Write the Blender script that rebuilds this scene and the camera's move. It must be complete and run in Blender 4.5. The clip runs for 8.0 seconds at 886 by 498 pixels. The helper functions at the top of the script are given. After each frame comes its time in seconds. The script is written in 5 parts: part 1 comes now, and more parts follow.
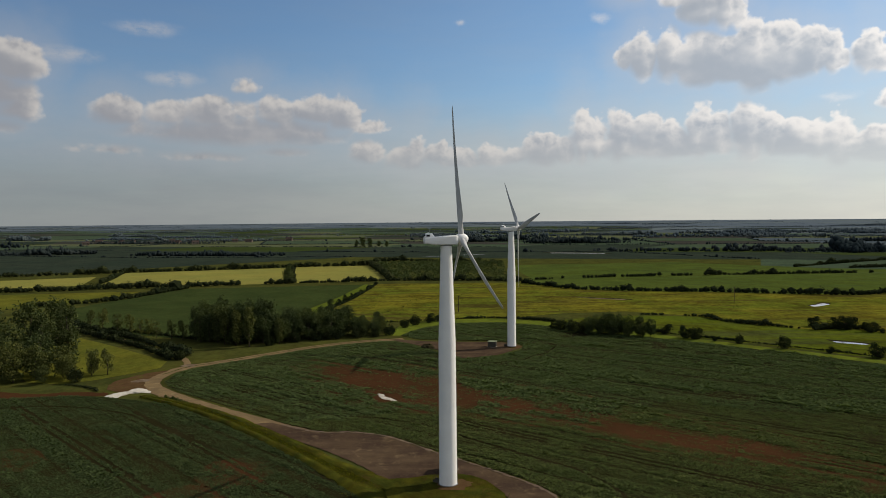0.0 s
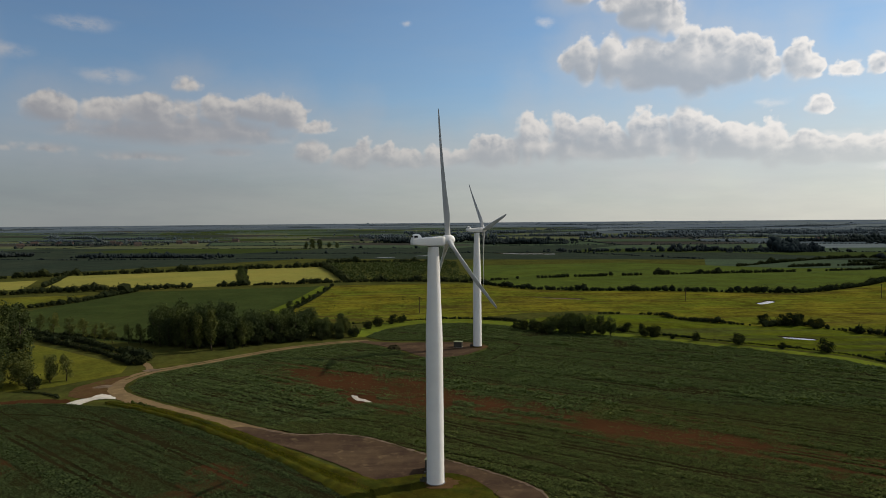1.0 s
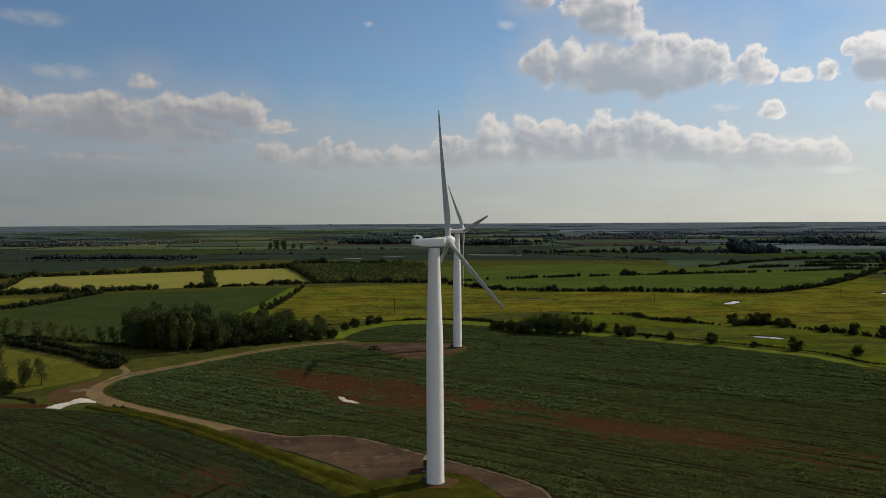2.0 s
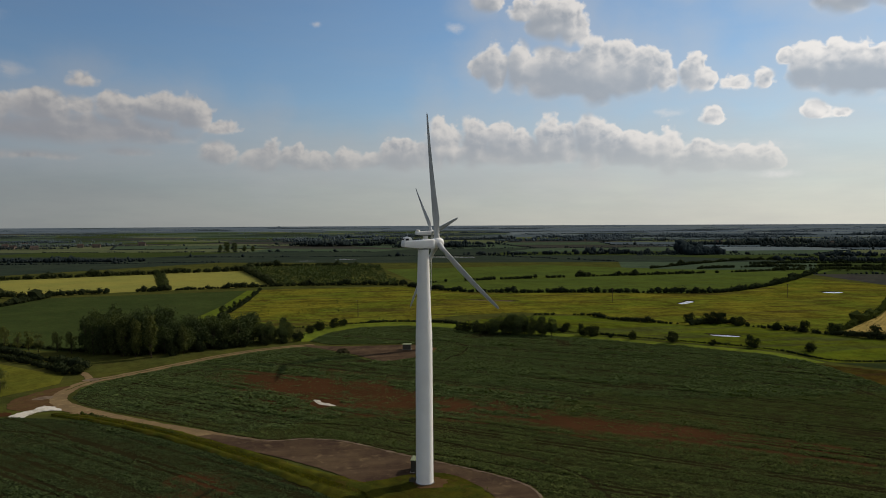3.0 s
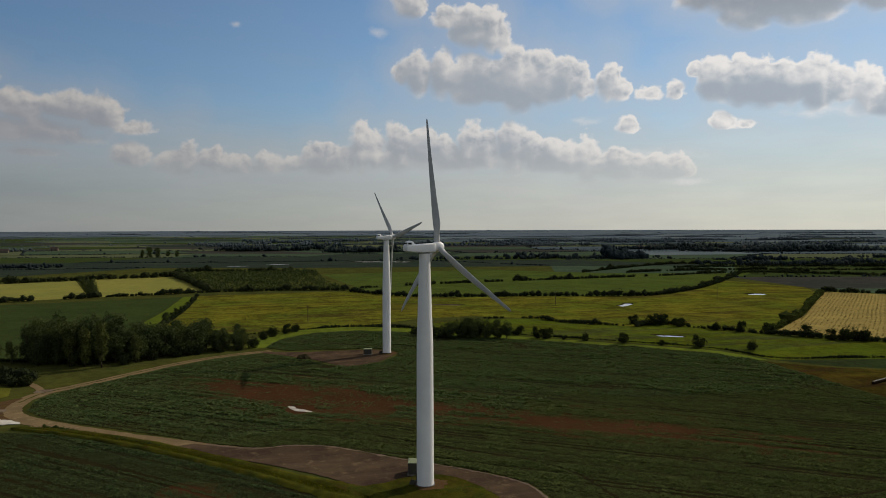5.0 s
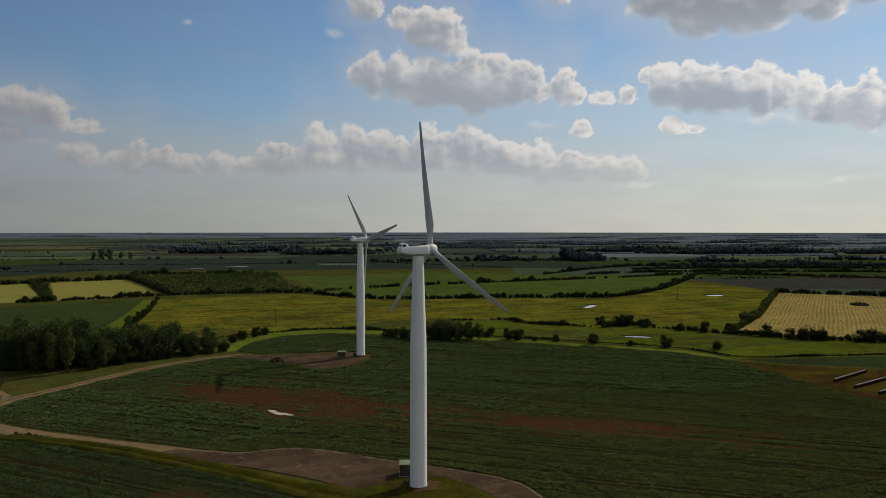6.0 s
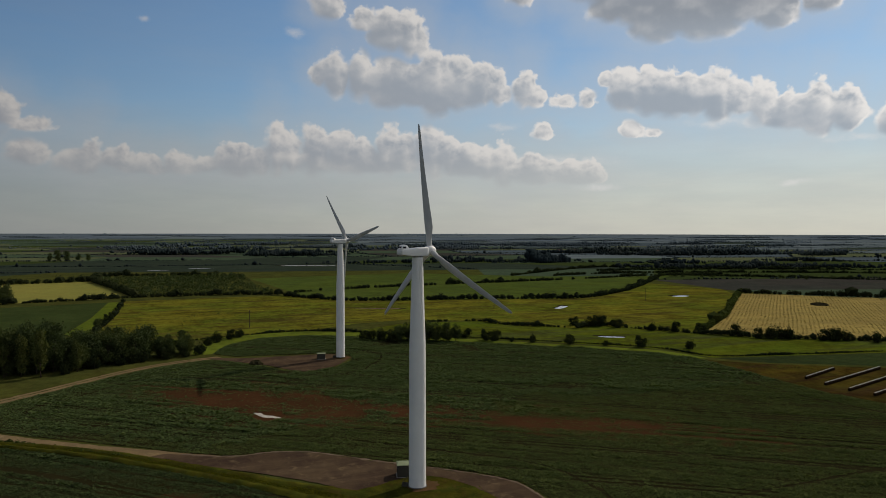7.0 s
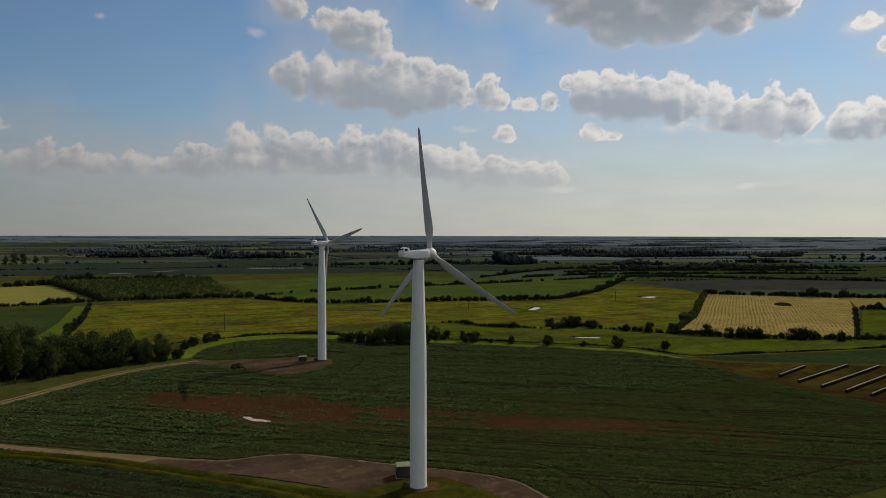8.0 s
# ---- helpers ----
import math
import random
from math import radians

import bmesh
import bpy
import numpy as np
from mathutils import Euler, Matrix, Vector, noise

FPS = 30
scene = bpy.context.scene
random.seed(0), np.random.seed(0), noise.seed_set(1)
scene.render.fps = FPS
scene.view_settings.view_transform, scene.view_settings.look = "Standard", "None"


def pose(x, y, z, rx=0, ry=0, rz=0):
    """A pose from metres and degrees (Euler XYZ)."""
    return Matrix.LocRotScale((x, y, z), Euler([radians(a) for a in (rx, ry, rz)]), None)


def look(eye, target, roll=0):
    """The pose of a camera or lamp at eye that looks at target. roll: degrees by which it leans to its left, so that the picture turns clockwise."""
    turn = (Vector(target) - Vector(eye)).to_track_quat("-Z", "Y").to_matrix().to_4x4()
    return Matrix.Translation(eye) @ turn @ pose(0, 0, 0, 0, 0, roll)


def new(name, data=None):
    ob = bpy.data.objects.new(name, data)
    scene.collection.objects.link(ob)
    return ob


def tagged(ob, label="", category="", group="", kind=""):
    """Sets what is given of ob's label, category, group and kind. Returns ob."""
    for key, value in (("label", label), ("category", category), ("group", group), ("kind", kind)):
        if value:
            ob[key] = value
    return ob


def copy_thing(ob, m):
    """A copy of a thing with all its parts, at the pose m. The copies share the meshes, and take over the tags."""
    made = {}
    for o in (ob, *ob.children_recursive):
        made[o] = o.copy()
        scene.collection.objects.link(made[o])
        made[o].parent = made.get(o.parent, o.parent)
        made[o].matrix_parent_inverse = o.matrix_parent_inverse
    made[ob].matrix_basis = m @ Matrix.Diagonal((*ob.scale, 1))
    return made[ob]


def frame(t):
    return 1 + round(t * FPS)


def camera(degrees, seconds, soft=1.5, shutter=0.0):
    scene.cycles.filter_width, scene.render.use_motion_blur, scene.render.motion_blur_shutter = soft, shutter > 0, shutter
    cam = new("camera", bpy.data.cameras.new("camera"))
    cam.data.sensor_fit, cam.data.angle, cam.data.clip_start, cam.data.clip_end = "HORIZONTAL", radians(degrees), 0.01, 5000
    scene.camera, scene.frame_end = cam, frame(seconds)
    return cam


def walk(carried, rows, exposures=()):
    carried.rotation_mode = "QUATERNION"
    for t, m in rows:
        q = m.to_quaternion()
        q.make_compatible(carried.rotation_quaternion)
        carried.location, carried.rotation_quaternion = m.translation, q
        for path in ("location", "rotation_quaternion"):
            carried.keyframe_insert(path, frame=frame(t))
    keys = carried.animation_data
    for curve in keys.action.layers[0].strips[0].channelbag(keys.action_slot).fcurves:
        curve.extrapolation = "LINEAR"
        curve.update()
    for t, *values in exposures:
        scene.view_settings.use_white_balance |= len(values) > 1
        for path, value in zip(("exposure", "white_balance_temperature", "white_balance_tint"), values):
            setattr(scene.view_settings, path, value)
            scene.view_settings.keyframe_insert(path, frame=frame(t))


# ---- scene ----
cam = camera(64.1, 8.0, soft=0.9)
PATH = [
    (0, (-0.395, -1.097, 47.208), (-0.393, 0.901, 47.125), -0.5),
    (0.5, (-3.974, -1.645, 47.242), (-3.89, 0.352, 47.159), -0.5),
    (1, (-7.502, -2.055, 47.285), (-7.35, -0.062, 47.204), -0.5),
    (1.5, (-10.926, -2.171, 47.335), (-10.727, -0.183, 47.255), -0.4),
    (3, (-21.57, -2.098, 47.297), (-21.17, -0.14, 47.224), -0.3),
    (3.5, (-25.091, -1.935, 47.268), (-24.635, 0.011, 47.199), -0.3),
    (4, (-28.621, -1.537, 47.279), (-28.116, 0.398, 47.213), -0.2),
    (5.5, (-38.865, 0.306, 47.253), (-38.199, 2.191, 47.196), -0.1),
    (6, (-42.191, 1.055, 47.276), (-41.465, 2.918, 47.222), -0.0),
    (6.5, (-45.49, 1.892, 47.314), (-44.706, 3.732, 47.262), -0.0),
    (7, (-48.837, 2.781, 47.368), (-48.012, 4.602, 47.318), 0.1),
    (7.5, (-52.209, 3.656, 47.413), (-51.343, 5.458, 47.366), 0.1),
    (8, (-55.565, 4.554, 47.441), (-54.647, 6.33, 47.397), 0.1),
]
walk(cam, [(t, look(eye, target, roll)) for t, eye, target, roll in PATH],
     [(0.0, 0.16, 6650, 11.5), (1.5, 0.02, 6650, 11.5), (4.0, -0.1, 6650, 11.5), (6.0, -0.22, 6650, 11.5), (8.0, -0.3, 6650, 11.5)])
# ---- world, sun ----
SUN_AZ, SUN_EL = 70.5, 37.0
SKY_GAIN = 0.081


def nodes_of(tree):
    """Short makers of nodes in one tree."""
    N, L = tree.nodes, tree.links

    def put(sock, v):
        if hasattr(v, "is_output"):
            L.new(v, sock)
        else:
            sock.default_value = v

    def math_(op, a, b=0.0, c=None, clamp=False):
        n = N.new("ShaderNodeMath")
        n.operation, n.use_clamp = op, clamp
        put(n.inputs[0], a), put(n.inputs[1], b)
        if c is not None:
            put(n.inputs[2], c)
        return n.outputs[0]

    def vec(op, a, b=(0, 0, 0), c=None, out=0):
        n = N.new("ShaderNodeVectorMath")
        n.operation = op
        put(n.inputs[0], a), put(n.inputs[1], b)
        if c is not None:
            put(n.inputs[2], c)
        return n.outputs[out]

    def mix(f, a, b, kind="MIX"):
        n = N.new("ShaderNodeMix")
        n.data_type, n.blend_type = "RGBA", kind
        put(n.inputs[0], f)
        for s, v in ((n.inputs[6], a), (n.inputs[7], b)):
            put(s, (*v, 1) if isinstance(v, tuple) and len(v) == 3 else v)
        return n.outputs[2]

    def noise_(v, scale, detail=4, rough=0.55, distort=0.0, out=0):
        n = N.new("ShaderNodeTexNoise")
        put(n.inputs["Vector"], v)
        n.inputs["Scale"].default_value, n.inputs["Detail"].default_value = scale, detail
        n.inputs["Roughness"].default_value, n.inputs["Distortion"].default_value = rough, distort
        return n.outputs[out]

    def step(v, a, b, c=0.0, d=1.0, smooth=True):
        n = N.new("ShaderNodeMapRange")
        n.interpolation_type = "SMOOTHSTEP" if smooth else "LINEAR"
        put(n.inputs["Value"], v)
        for k, x in (("From Min", a), ("From Max", b), ("To Min", c), ("To Max", d)):
            n.inputs[k].default_value = x
        return n.outputs["Result"]

    return N, L, put, math_, vec, mix, noise_, step


# cumulus: azimuth, elevation of the base, half width, height over the base in degrees
CLOUDS = {}
CLOUDS["west"] = [(-33.6, 10.2, 2.8, 2.6), (-31, 10.3, 2.3, 2.3), (-29.3, 10.3, 0.8, 1.3), (-30.8, 7.4, 2, 1.7), (-33, 7.2, 1.9, 1.6), (-31.4, 6.3, 1.7, 1), (-24.5, 7.5, 2.2, 1.7), (-20.9, 7.5, 2.5, 1.6),
          (-18, 7.6, 2.9, 2), (-15.4, 8, 1.5, 1.1), (-13, 7.8, 2.2, 1.7), (-9.9, 8, 2.9, 1.6), (-7.9, 7.7, 1.7, 1.8), (-5.9, 6.9, 1.9, 0.8), (-11.7, 6.9, 5.2, 1.3), (-20.9, 6.5, 5.9, 1.2),
          (-18.5, 4.6, 4.9, 0.7), (-12.6, 5.1, 3.2, 0.8), (-24.8, 5, 3, 0.6), (-15.2, 9.9, 1.2, 0.8), (-6, 4.9, 1.8, 1.4), (-16, 6.4, 10, 1.9), (-32, 8.6, 3, 2.2)]
CLOUDS["bank"] = [(-2.1, 4.8, 1, 2.2), (-3, 4.5, 2, 1.6), (-0.2, 4.7, 1.6, 1.5), (1.7, 4.6, 1.6, 1.1), (3.9, 4.6, 1.4, 1.4), (8, 4.8, 1.9, 1.9), (9.7, 4.8, 1.6, 1.5), (6.2, 4.6, 2, 1), (11.2, 5.5, 1.3, 3),
          (12.3, 5.4, 1.1, 2.3), (14.1, 5.5, 1.4, 3.1), (16.2, 5.6, 1.8, 2.6), (17.9, 5.6, 1.2, 1.9), (19.8, 5.6, 1.2, 3), (21.3, 5.6, 1.3, 2.3), (23.3, 5.4, 1.6, 3.1), (24.9, 5.3, 1.4, 2.2),
          (26.5, 5.1, 1.9, 1.9), (29.2, 4.6, 1.4, 2.8), (28, 4.8, 1.6, 2.2), (31.5, 4.3, 2.7, 1.7), (35.1, 4.1, 2.7, 1.4), (15.4, 4.7, 6.5, 0.6), (17.5, 5.0, 7.5, 1.5), (27.5, 4.6, 6, 1.2), (2, 4.3, 7, 0.9)]
CLOUDS["high"] = [(14.5, 11.6, 1.1, 1.4), (15.7, 11.5, 1.4, 2.6), (17.7, 11.5, 1.5, 3.1), (20, 10.9, 2.2, 2.9), (23.7, 10.6, 1.9, 3.5), (25.5, 10.8, 1.8, 3), (27.4, 10.9, 1.6, 2.3), (28.9, 10.6, 1.2, 1.9),
          (23.5, 10.4, 5, 1.9), (20, 15, 1.9, 2.5), (21.5, 14.7, 1.5, 2.6), (22.6, 14.3, 0.8, 1.9), (18.1, 15.9, 1.4, 1.2), (15.1, 16.9, 1.7, 1.8), (30.8, 10.6, 1.2, 2.2), (31.7, 10.1, 1, 1.3),
          (33.9, 9.8, 1.4, 1), (35.9, 9.9, 0.8, 1.2), (32.4, 7.4, 0.9, 1), (20.5, 11.2, 5, 2), (25, 10.6, 4, 2.2)]
CLOUDS["east"] = [(37.2, 11.2, 0.8, 0.9), (38.8, 10.2, 1.8, 2.4), (40.6, 9.9, 1.6, 2.6), (41.9, 9.7, 1.5, 2.8), (43.6, 9.6, 1.2, 2.4), (45.5, 9.4, 1.6, 2.8), (46.9, 9.2, 1, 1.8), (42.7, 9.2, 4.4, 1.3),
          (48.6, 8.7, 1.3, 2.5), (47.7, 9, 0.9, 1.2), (50.5, 8.2, 1.1, 2.3), (52.2, 7.9, 1.6, 2.7), (53.9, 7.9, 1.5, 2.1), (51.4, 7.8, 4.4, 1.1), (57, 7.3, 1.4, 2), (58.5, 7.2, 1.3, 1.9),
          (60.6, 7.1, 2.1, 2), (39.3, 7.5, 1.1, 1), (40.8, 7.2, 1.1, 0.6), (42.6, 9.8, 4.4, 2), (51.2, 8, 4, 1.8)]
CLOUDS["roof"] = [(43.9, 18.3, 8.9, 4.2), (37.5, 16.6, 2.1, 1.4), (41, 15.3, 2.5, 1.7), (44.8, 15, 2.9, 1.4), (49.2, 15.4, 2.1, 1.5), (52.4, 16, 1.8, 1.3), (43.5, 20.6, 13.2, 4.8), (30.5, 18, 1.3, 1.1),
          (58.4, 14, 1.1, 0.7), (59.1, 12.5, 0.6, 0.8)]
SCRAPS = [(-22.3, 14.1, 2.6, 0.55), (-20.6, 10.6, 2.2, 0.6), (-27.5, 11.8, 2.2, 0.6), (1.6, 15.3, 0.5, 0.3), (12.7, 15.3, 0.8, 0.4), (15.9, 13.6, 0.7, 0.3),
          (29.2, 8.4, 1.3, 0.3), (33.5, 5.6, 5.0, 0.5), (57.9, 14.2, 1.4, 0.75), (59.3, 12.5, 1.0, 0.75), (36.7, 3.5, 1.8, 0.3), (50.7, 3.6, 1.2, 0.3), (45.5, 8.2, 2.4, 0.5), (54.5, 6.6, 2.0, 0.3)]


def cloud_groups():
    """billow: heaped rounded puffs at three sizes; cumulus: degrees inside the heap of lobes, domed above and flatter below."""
    b = bpy.data.node_groups.new("billow", "ShaderNodeTree")
    b.interface.new_socket("P", in_out="INPUT", socket_type="NodeSocketVector")
    b.interface.new_socket("B", in_out="OUTPUT", socket_type="NodeSocketFloat")
    N, L, put, math_, vec, mix, noise_, step = nodes_of(b)
    p = N.new("NodeGroupInput").outputs[0]
    warp = vec("SUBTRACT", noise_(p, 0.9, 3, 0.5, out=1), (0.5, 0.5, 0.5))
    p = vec("MULTIPLY_ADD", warp, (0.7, 0.5, 0), p)
    total = None
    for scale, amount, soft in ((0.62, 0.55, 0.4), (1.45, 0.34, 0.3), (3.4, 0.15, 0.25)):
        v = N.new("ShaderNodeTexVoronoi")
        v.feature = "SMOOTH_F1"
        L.new(vec("MULTIPLY", p, (0.85, 1.0, 0)), v.inputs["Vector"])
        v.inputs["Scale"].default_value, v.inputs["Smoothness"].default_value = scale, soft
        total = math_("MULTIPLY_ADD", v.outputs["Distance"], -amount, total if total else 0.50)
    total = math_("MULTIPLY_ADD", noise_(p, 2.2, 5, 0.55), 0.26, math_("SUBTRACT", total, 0.13))
    L.new(total, N.new("NodeGroupOutput").inputs[0])

    g = bpy.data.node_groups.new("cumulus", "ShaderNodeTree")
    g.interface.new_socket("P", in_out="INPUT", socket_type="NodeSocketVector")
    g.interface.new_socket("S", in_out="OUTPUT", socket_type="NodeSocketFloat")
    N, L, put, math_, vec, mix, noise_, step = nodes_of(g)
    p = N.new("NodeGroupInput").outputs[0]
    q = vec("MULTIPLY_ADD", vec("SUBTRACT", noise_(p, 0.5, 3, 0.5, out=1), (0.5, 0.5, 0.5)), (1.3, 0.5, 0), p)
    q = vec("SUBTRACT", q, (0, 0.32, 0))
    heap_ = None
    for kind, lobes in CLOUDS.items():
        under = -1.0 if kind == "roof" else -1.6
        for a, e, w, h in lobes:
            d = vec("MULTIPLY_ADD", q, (1 / w, 1 / h, 0), (-a / w, -e / h, 0))
            d = vec("LENGTH", vec("MAXIMUM", d, vec("MULTIPLY", d, (-1, under, 0))), out=1)
            m = min(w, h)
            s = math_("MULTIPLY_ADD", d, -m, m)
            heap_ = s if heap_ is None else math_("SMOOTH_MAX", heap_, s, 0.25)
    # clouds all round, out of the lobes' reach: unseen, plentiful for neutral ambient light
    sep = N.new("ShaderNodeSeparateXYZ")
    L.new(p, sep.inputs[0])
    side = step(math_("ABSOLUTE", math_("SUBTRACT", sep.outputs[0], 14.0)), 52, 60)
    beyond_ = math_("MAXIMUM", side, step(sep.outputs[1], 21, 26))
    loose = math_("MULTIPLY_ADD", noise_(vec("MULTIPLY", p, (0.07, 0.16, 0)), 1.0, 5), 6.0, -2.9)
    L.new(math_("MAXIMUM", heap_, math_("ADD", loose, math_("MULTIPLY_ADD", beyond_, 6.0, -6.0))), N.new("NodeGroupOutput").inputs[0])
    return b, g


def build_world():
    w = bpy.data.worlds.new("sky")
    scene.world = w
    w.use_nodes = True
    w.node_tree.nodes.clear()
    N, L, put, math_, vec, mix, noise_, step = nodes_of(w.node_tree)
    sky = N.new("ShaderNodeTexSky")
    sky.sky_type, sky.sun_disc = "NISHITA", False
    sky.sun_elevation, sky.sun_rotation = radians(SUN_EL), radians(SUN_AZ)
    sky.air_density, sky.dust_density, sky.ozone_density, sky.altitude = 1.0, 0.3, 2.0, 50
    way = vec("NORMALIZE", N.new("ShaderNodeTexCoord").outputs["Generated"])
    sep = N.new("ShaderNodeSeparateXYZ")
    L.new(way, sep.inputs[0])
    az = math_("MULTIPLY", math_("ARCTAN2", sep.outputs[0], sep.outputs[1]), 57.2958)
    el = math_("MULTIPLY", math_("ARCSINE", sep.outputs[2]), 57.2958)
    com = N.new("ShaderNodeCombineXYZ")
    L.new(az, com.inputs[0]), L.new(el, com.inputs[1])
    p = com.outputs[0]
    billow, cumulus = cloud_groups()

    def use(g, v):
        n = N.new("ShaderNodeGroup")
        n.node_tree = g
        put(n.inputs[0], v)
        return n.outputs[0]

    s, s2 = use(cumulus, p), use(cumulus, vec("ADD", p, (0.55, 0.80, 0)))
    b, b2 = use(billow, p), use(billow, vec("ADD", p, (0.26, 0.36, 0)))
    heaped = step(math_("SUBTRACT", s, s2), -0.6, 0.45, 0.3, 1.0)
    d = math_("MULTIPLY_ADD", b, heaped, s)
    d2 = math_("MULTIPLY_ADD", b, 0.8, s2)
    near_sun = step(az, -30, 55)
    blue = mix(1.0, sky.outputs[0], (SKY_GAIN * 0.86, SKY_GAIN * 1.09, SKY_GAIN * 1.22), "MULTIPLY")
    blue = mix(1.0, blue, mix(step(az, -38, 30), (0.79, 0.81, 0.84), (1.05, 1.055, 1.04)), "MULTIPLY")
    # haze towards the horizon, brighter towards the sun
    haze_col = mix(step(az, -30, 58), (0.215, 0.232, 0.248), (0.655, 0.650, 0.605))
    veil = noise_(vec("MULTIPLY", p, (0.05, 0.22, 0)), 1.0, 5, 0.6)
    haze = math_("MULTIPLY_ADD", step(el, 11.5, 2.0), 0.66, math_("MULTIPLY", step(el, 30, 0), 0.14))
    haze = math_("MULTIPLY_ADD", math_("SUBTRACT", veil, 0.5), 0.34, math_("ADD", haze, 0.04), clamp=True)
    wide = noise_(vec("MULTIPLY", p, (0.09, 0.5, 0)), 1.0, 5, 0.6)
    haze_col = mix(step(wide, 0.3, 0.7), mix(1.0, haze_col, (0.94, 0.945, 0.96), "MULTIPLY"), mix(1.0, haze_col, (1.06, 1.055, 1.04), "MULTIPLY"))
    col = mix(haze, blue, haze_col)
    # thin mist round the clouds, and scraps of thin cloud
    mist = math_("MULTIPLY", step(math_("MULTIPLY_ADD", b, 0.8, s), -2.6, 0.8), 0.42)
    col = mix(mist, col, mix(near_sun, (0.32, 0.335, 0.36), (0.60, 0.625, 0.64)))
    thin = None
    q = vec("MULTIPLY_ADD", vec("SUBTRACT", noise_(p, 0.6, 4, 0.55, out=1), (0.5, 0.5, 0.5)), (1.6, 0.8, 0), p)
    for a, e, w_, h in SCRAPS:
        r = vec("LENGTH", vec("MULTIPLY_ADD", q, (1 / w_, 1 / h, 0), (-a / w_, -e / h, 0)), out=1)
        thin = r if thin is None else math_("MINIMUM", thin, r)
    wisp = step(noise_(vec("MULTIPLY", p, (0.6, 1.1, 0)), 1.0, 5, 0.6), 0.25, 0.65)
    col = mix(math_("MULTIPLY", math_("MULTIPLY", step(thin, 1.3, 0.1), wisp), 0.55), col, mix(near_sun, (0.42, 0.42, 0.425), (0.86, 0.86, 0.85)))
    # cumulus: sunlit puffs above, thin bright rims, grey-blue hearts and undersides
    lit = step(d2, 1.25, -0.5)
    puff = math_("MULTIPLY", math_("SUBTRACT", b, b2), math_("MULTIPLY_ADD", lit, 1.25, 0.25))
    rim = math_("MULTIPLY", step(d, 0.42, 0.08), math_("MULTIPLY", heaped, math_("MULTIPLY_ADD", near_sun, 0.48, 0.14)))
    patch = math_("MULTIPLY", step(noise_(vec("MULTIPLY", p, (0.3, 0.55, 0)), 1.0, 1.5, 0.5), 0.42, 0.66), 0.26)
    glow = math_("MULTIPLY_ADD", lit, 0.60, math_("ADD", math_("MULTIPLY_ADD", puff, 1.0, rim), patch))
    bright = mix(step(az, -25, 62), (0.47, 0.46, 0.445), (0.96, 0.95, 0.925))
    grey = mix(near_sun, (0.255, 0.268, 0.295), (0.40, 0.465, 0.535))
    grey = mix(math_("MULTIPLY", step(el, 13.5, 17.0), near_sun), grey, (0.295, 0.33, 0.375))
    body = mix(step(glow, -0.05, 1.0), grey, bright)
    body = mix(math_("MULTIPLY", step(el, 7.5, 3.0), 0.55), body, haze_col)
    # crisp tops, soft undersides, softer away from the sun
    wide_ = math_("MULTIPLY_ADD", near_sun, 0.9, 0.7)
    edge = step(math_("MULTIPLY", d, math_("MULTIPLY", wide_, math_("MULTIPLY_ADD", lit, 0.85, 0.35))), 0.0, 0.40)
    alpha = math_("MULTIPLY", edge, step(el, 2.0, 6.0, 0.1, 1.0))
    col = mix(math_("MULTIPLY", alpha, 0.96), col, body)
    bg = N.new("ShaderNodeBackground")
    L.new(col, bg.inputs[0])
    bg.inputs[1].default_value = 1.0
    out = N.new("ShaderNodeOutputWorld")
    L.new(bg.outputs[0], out.inputs[0])


build_world()
a_, e_ = radians(SUN_AZ), radians(SUN_EL)
SUN_DIR = Vector((math.sin(a_) * math.cos(e_), math.cos(a_) * math.cos(e_), math.sin(e_)))
lamp = bpy.data.lights.new("sun", "SUN")
lamp.energy, lamp.angle, lamp.color = 3.0, radians(0.6), (1.0, 0.93, 0.80)
sun = new("sun", lamp)
sun.matrix_world = look(SUN_DIR * 300, (0, 0, 0))


# ---- materials ----
def material(name, colours, scale=1.0, rough=0.85, bump=0.3, fine=8.0, metal=0.0, per="", rows=None, leafy=False, big=0.12, spec=0.0, streak=None, grain=1.0, mottle=0.0):
    """A surface of two or three colours mixed by noise at two scales; mottle: uneven growth in clumps and patches; rows: (degrees, spacing, strength, colour) of parallel lines."""
    m = bpy.data.materials.new(name)
    m.use_nodes = True
    m.node_tree.nodes.clear()
    N, L, put, math_, vec, mix, noise_, step = nodes_of(m.node_tree)
    pos = N.new("ShaderNodeNewGeometry").outputs["Position"] if per != "object" else N.new("ShaderNodeTexCoord").outputs["Object"]
    large = noise_(pos, big * scale, 5, 0.6)
    small = noise_(pos, fine * scale, 4, 0.65)
    c = mix(step(large, 0.36, 0.64), colours[0], colours[1])
    if len(colours) > 2:
        c = mix(step(noise_(pos, 0.37 * scale, 6, 0.7, 0.4), 0.52, 0.7), c, colours[2])
    c = mix(math_("MULTIPLY_ADD", small, 0.9, -0.1, clamp=True), mix(1.0, c, (1 - 0.45 * grain,) * 3, "MULTIPLY"), mix(1.0, c, (1 + 0.3 * grain,) * 3, "MULTIPLY"))
    if streak:
        turned = N.new("ShaderNodeMapping")
        L.new(pos, turned.inputs[0])
        turned.inputs["Rotation"].default_value = (0, 0, radians(streak[0]))
        turned.inputs["Scale"].default_value = (0.012, 0.11, 0.1)
        sn = noise_(turned.outputs[0], 1.0, 6, 0.65, 0.3)
        c = mix(math_("MULTIPLY", step(sn, 0.46, 0.66), streak[1]), c, streak[2])
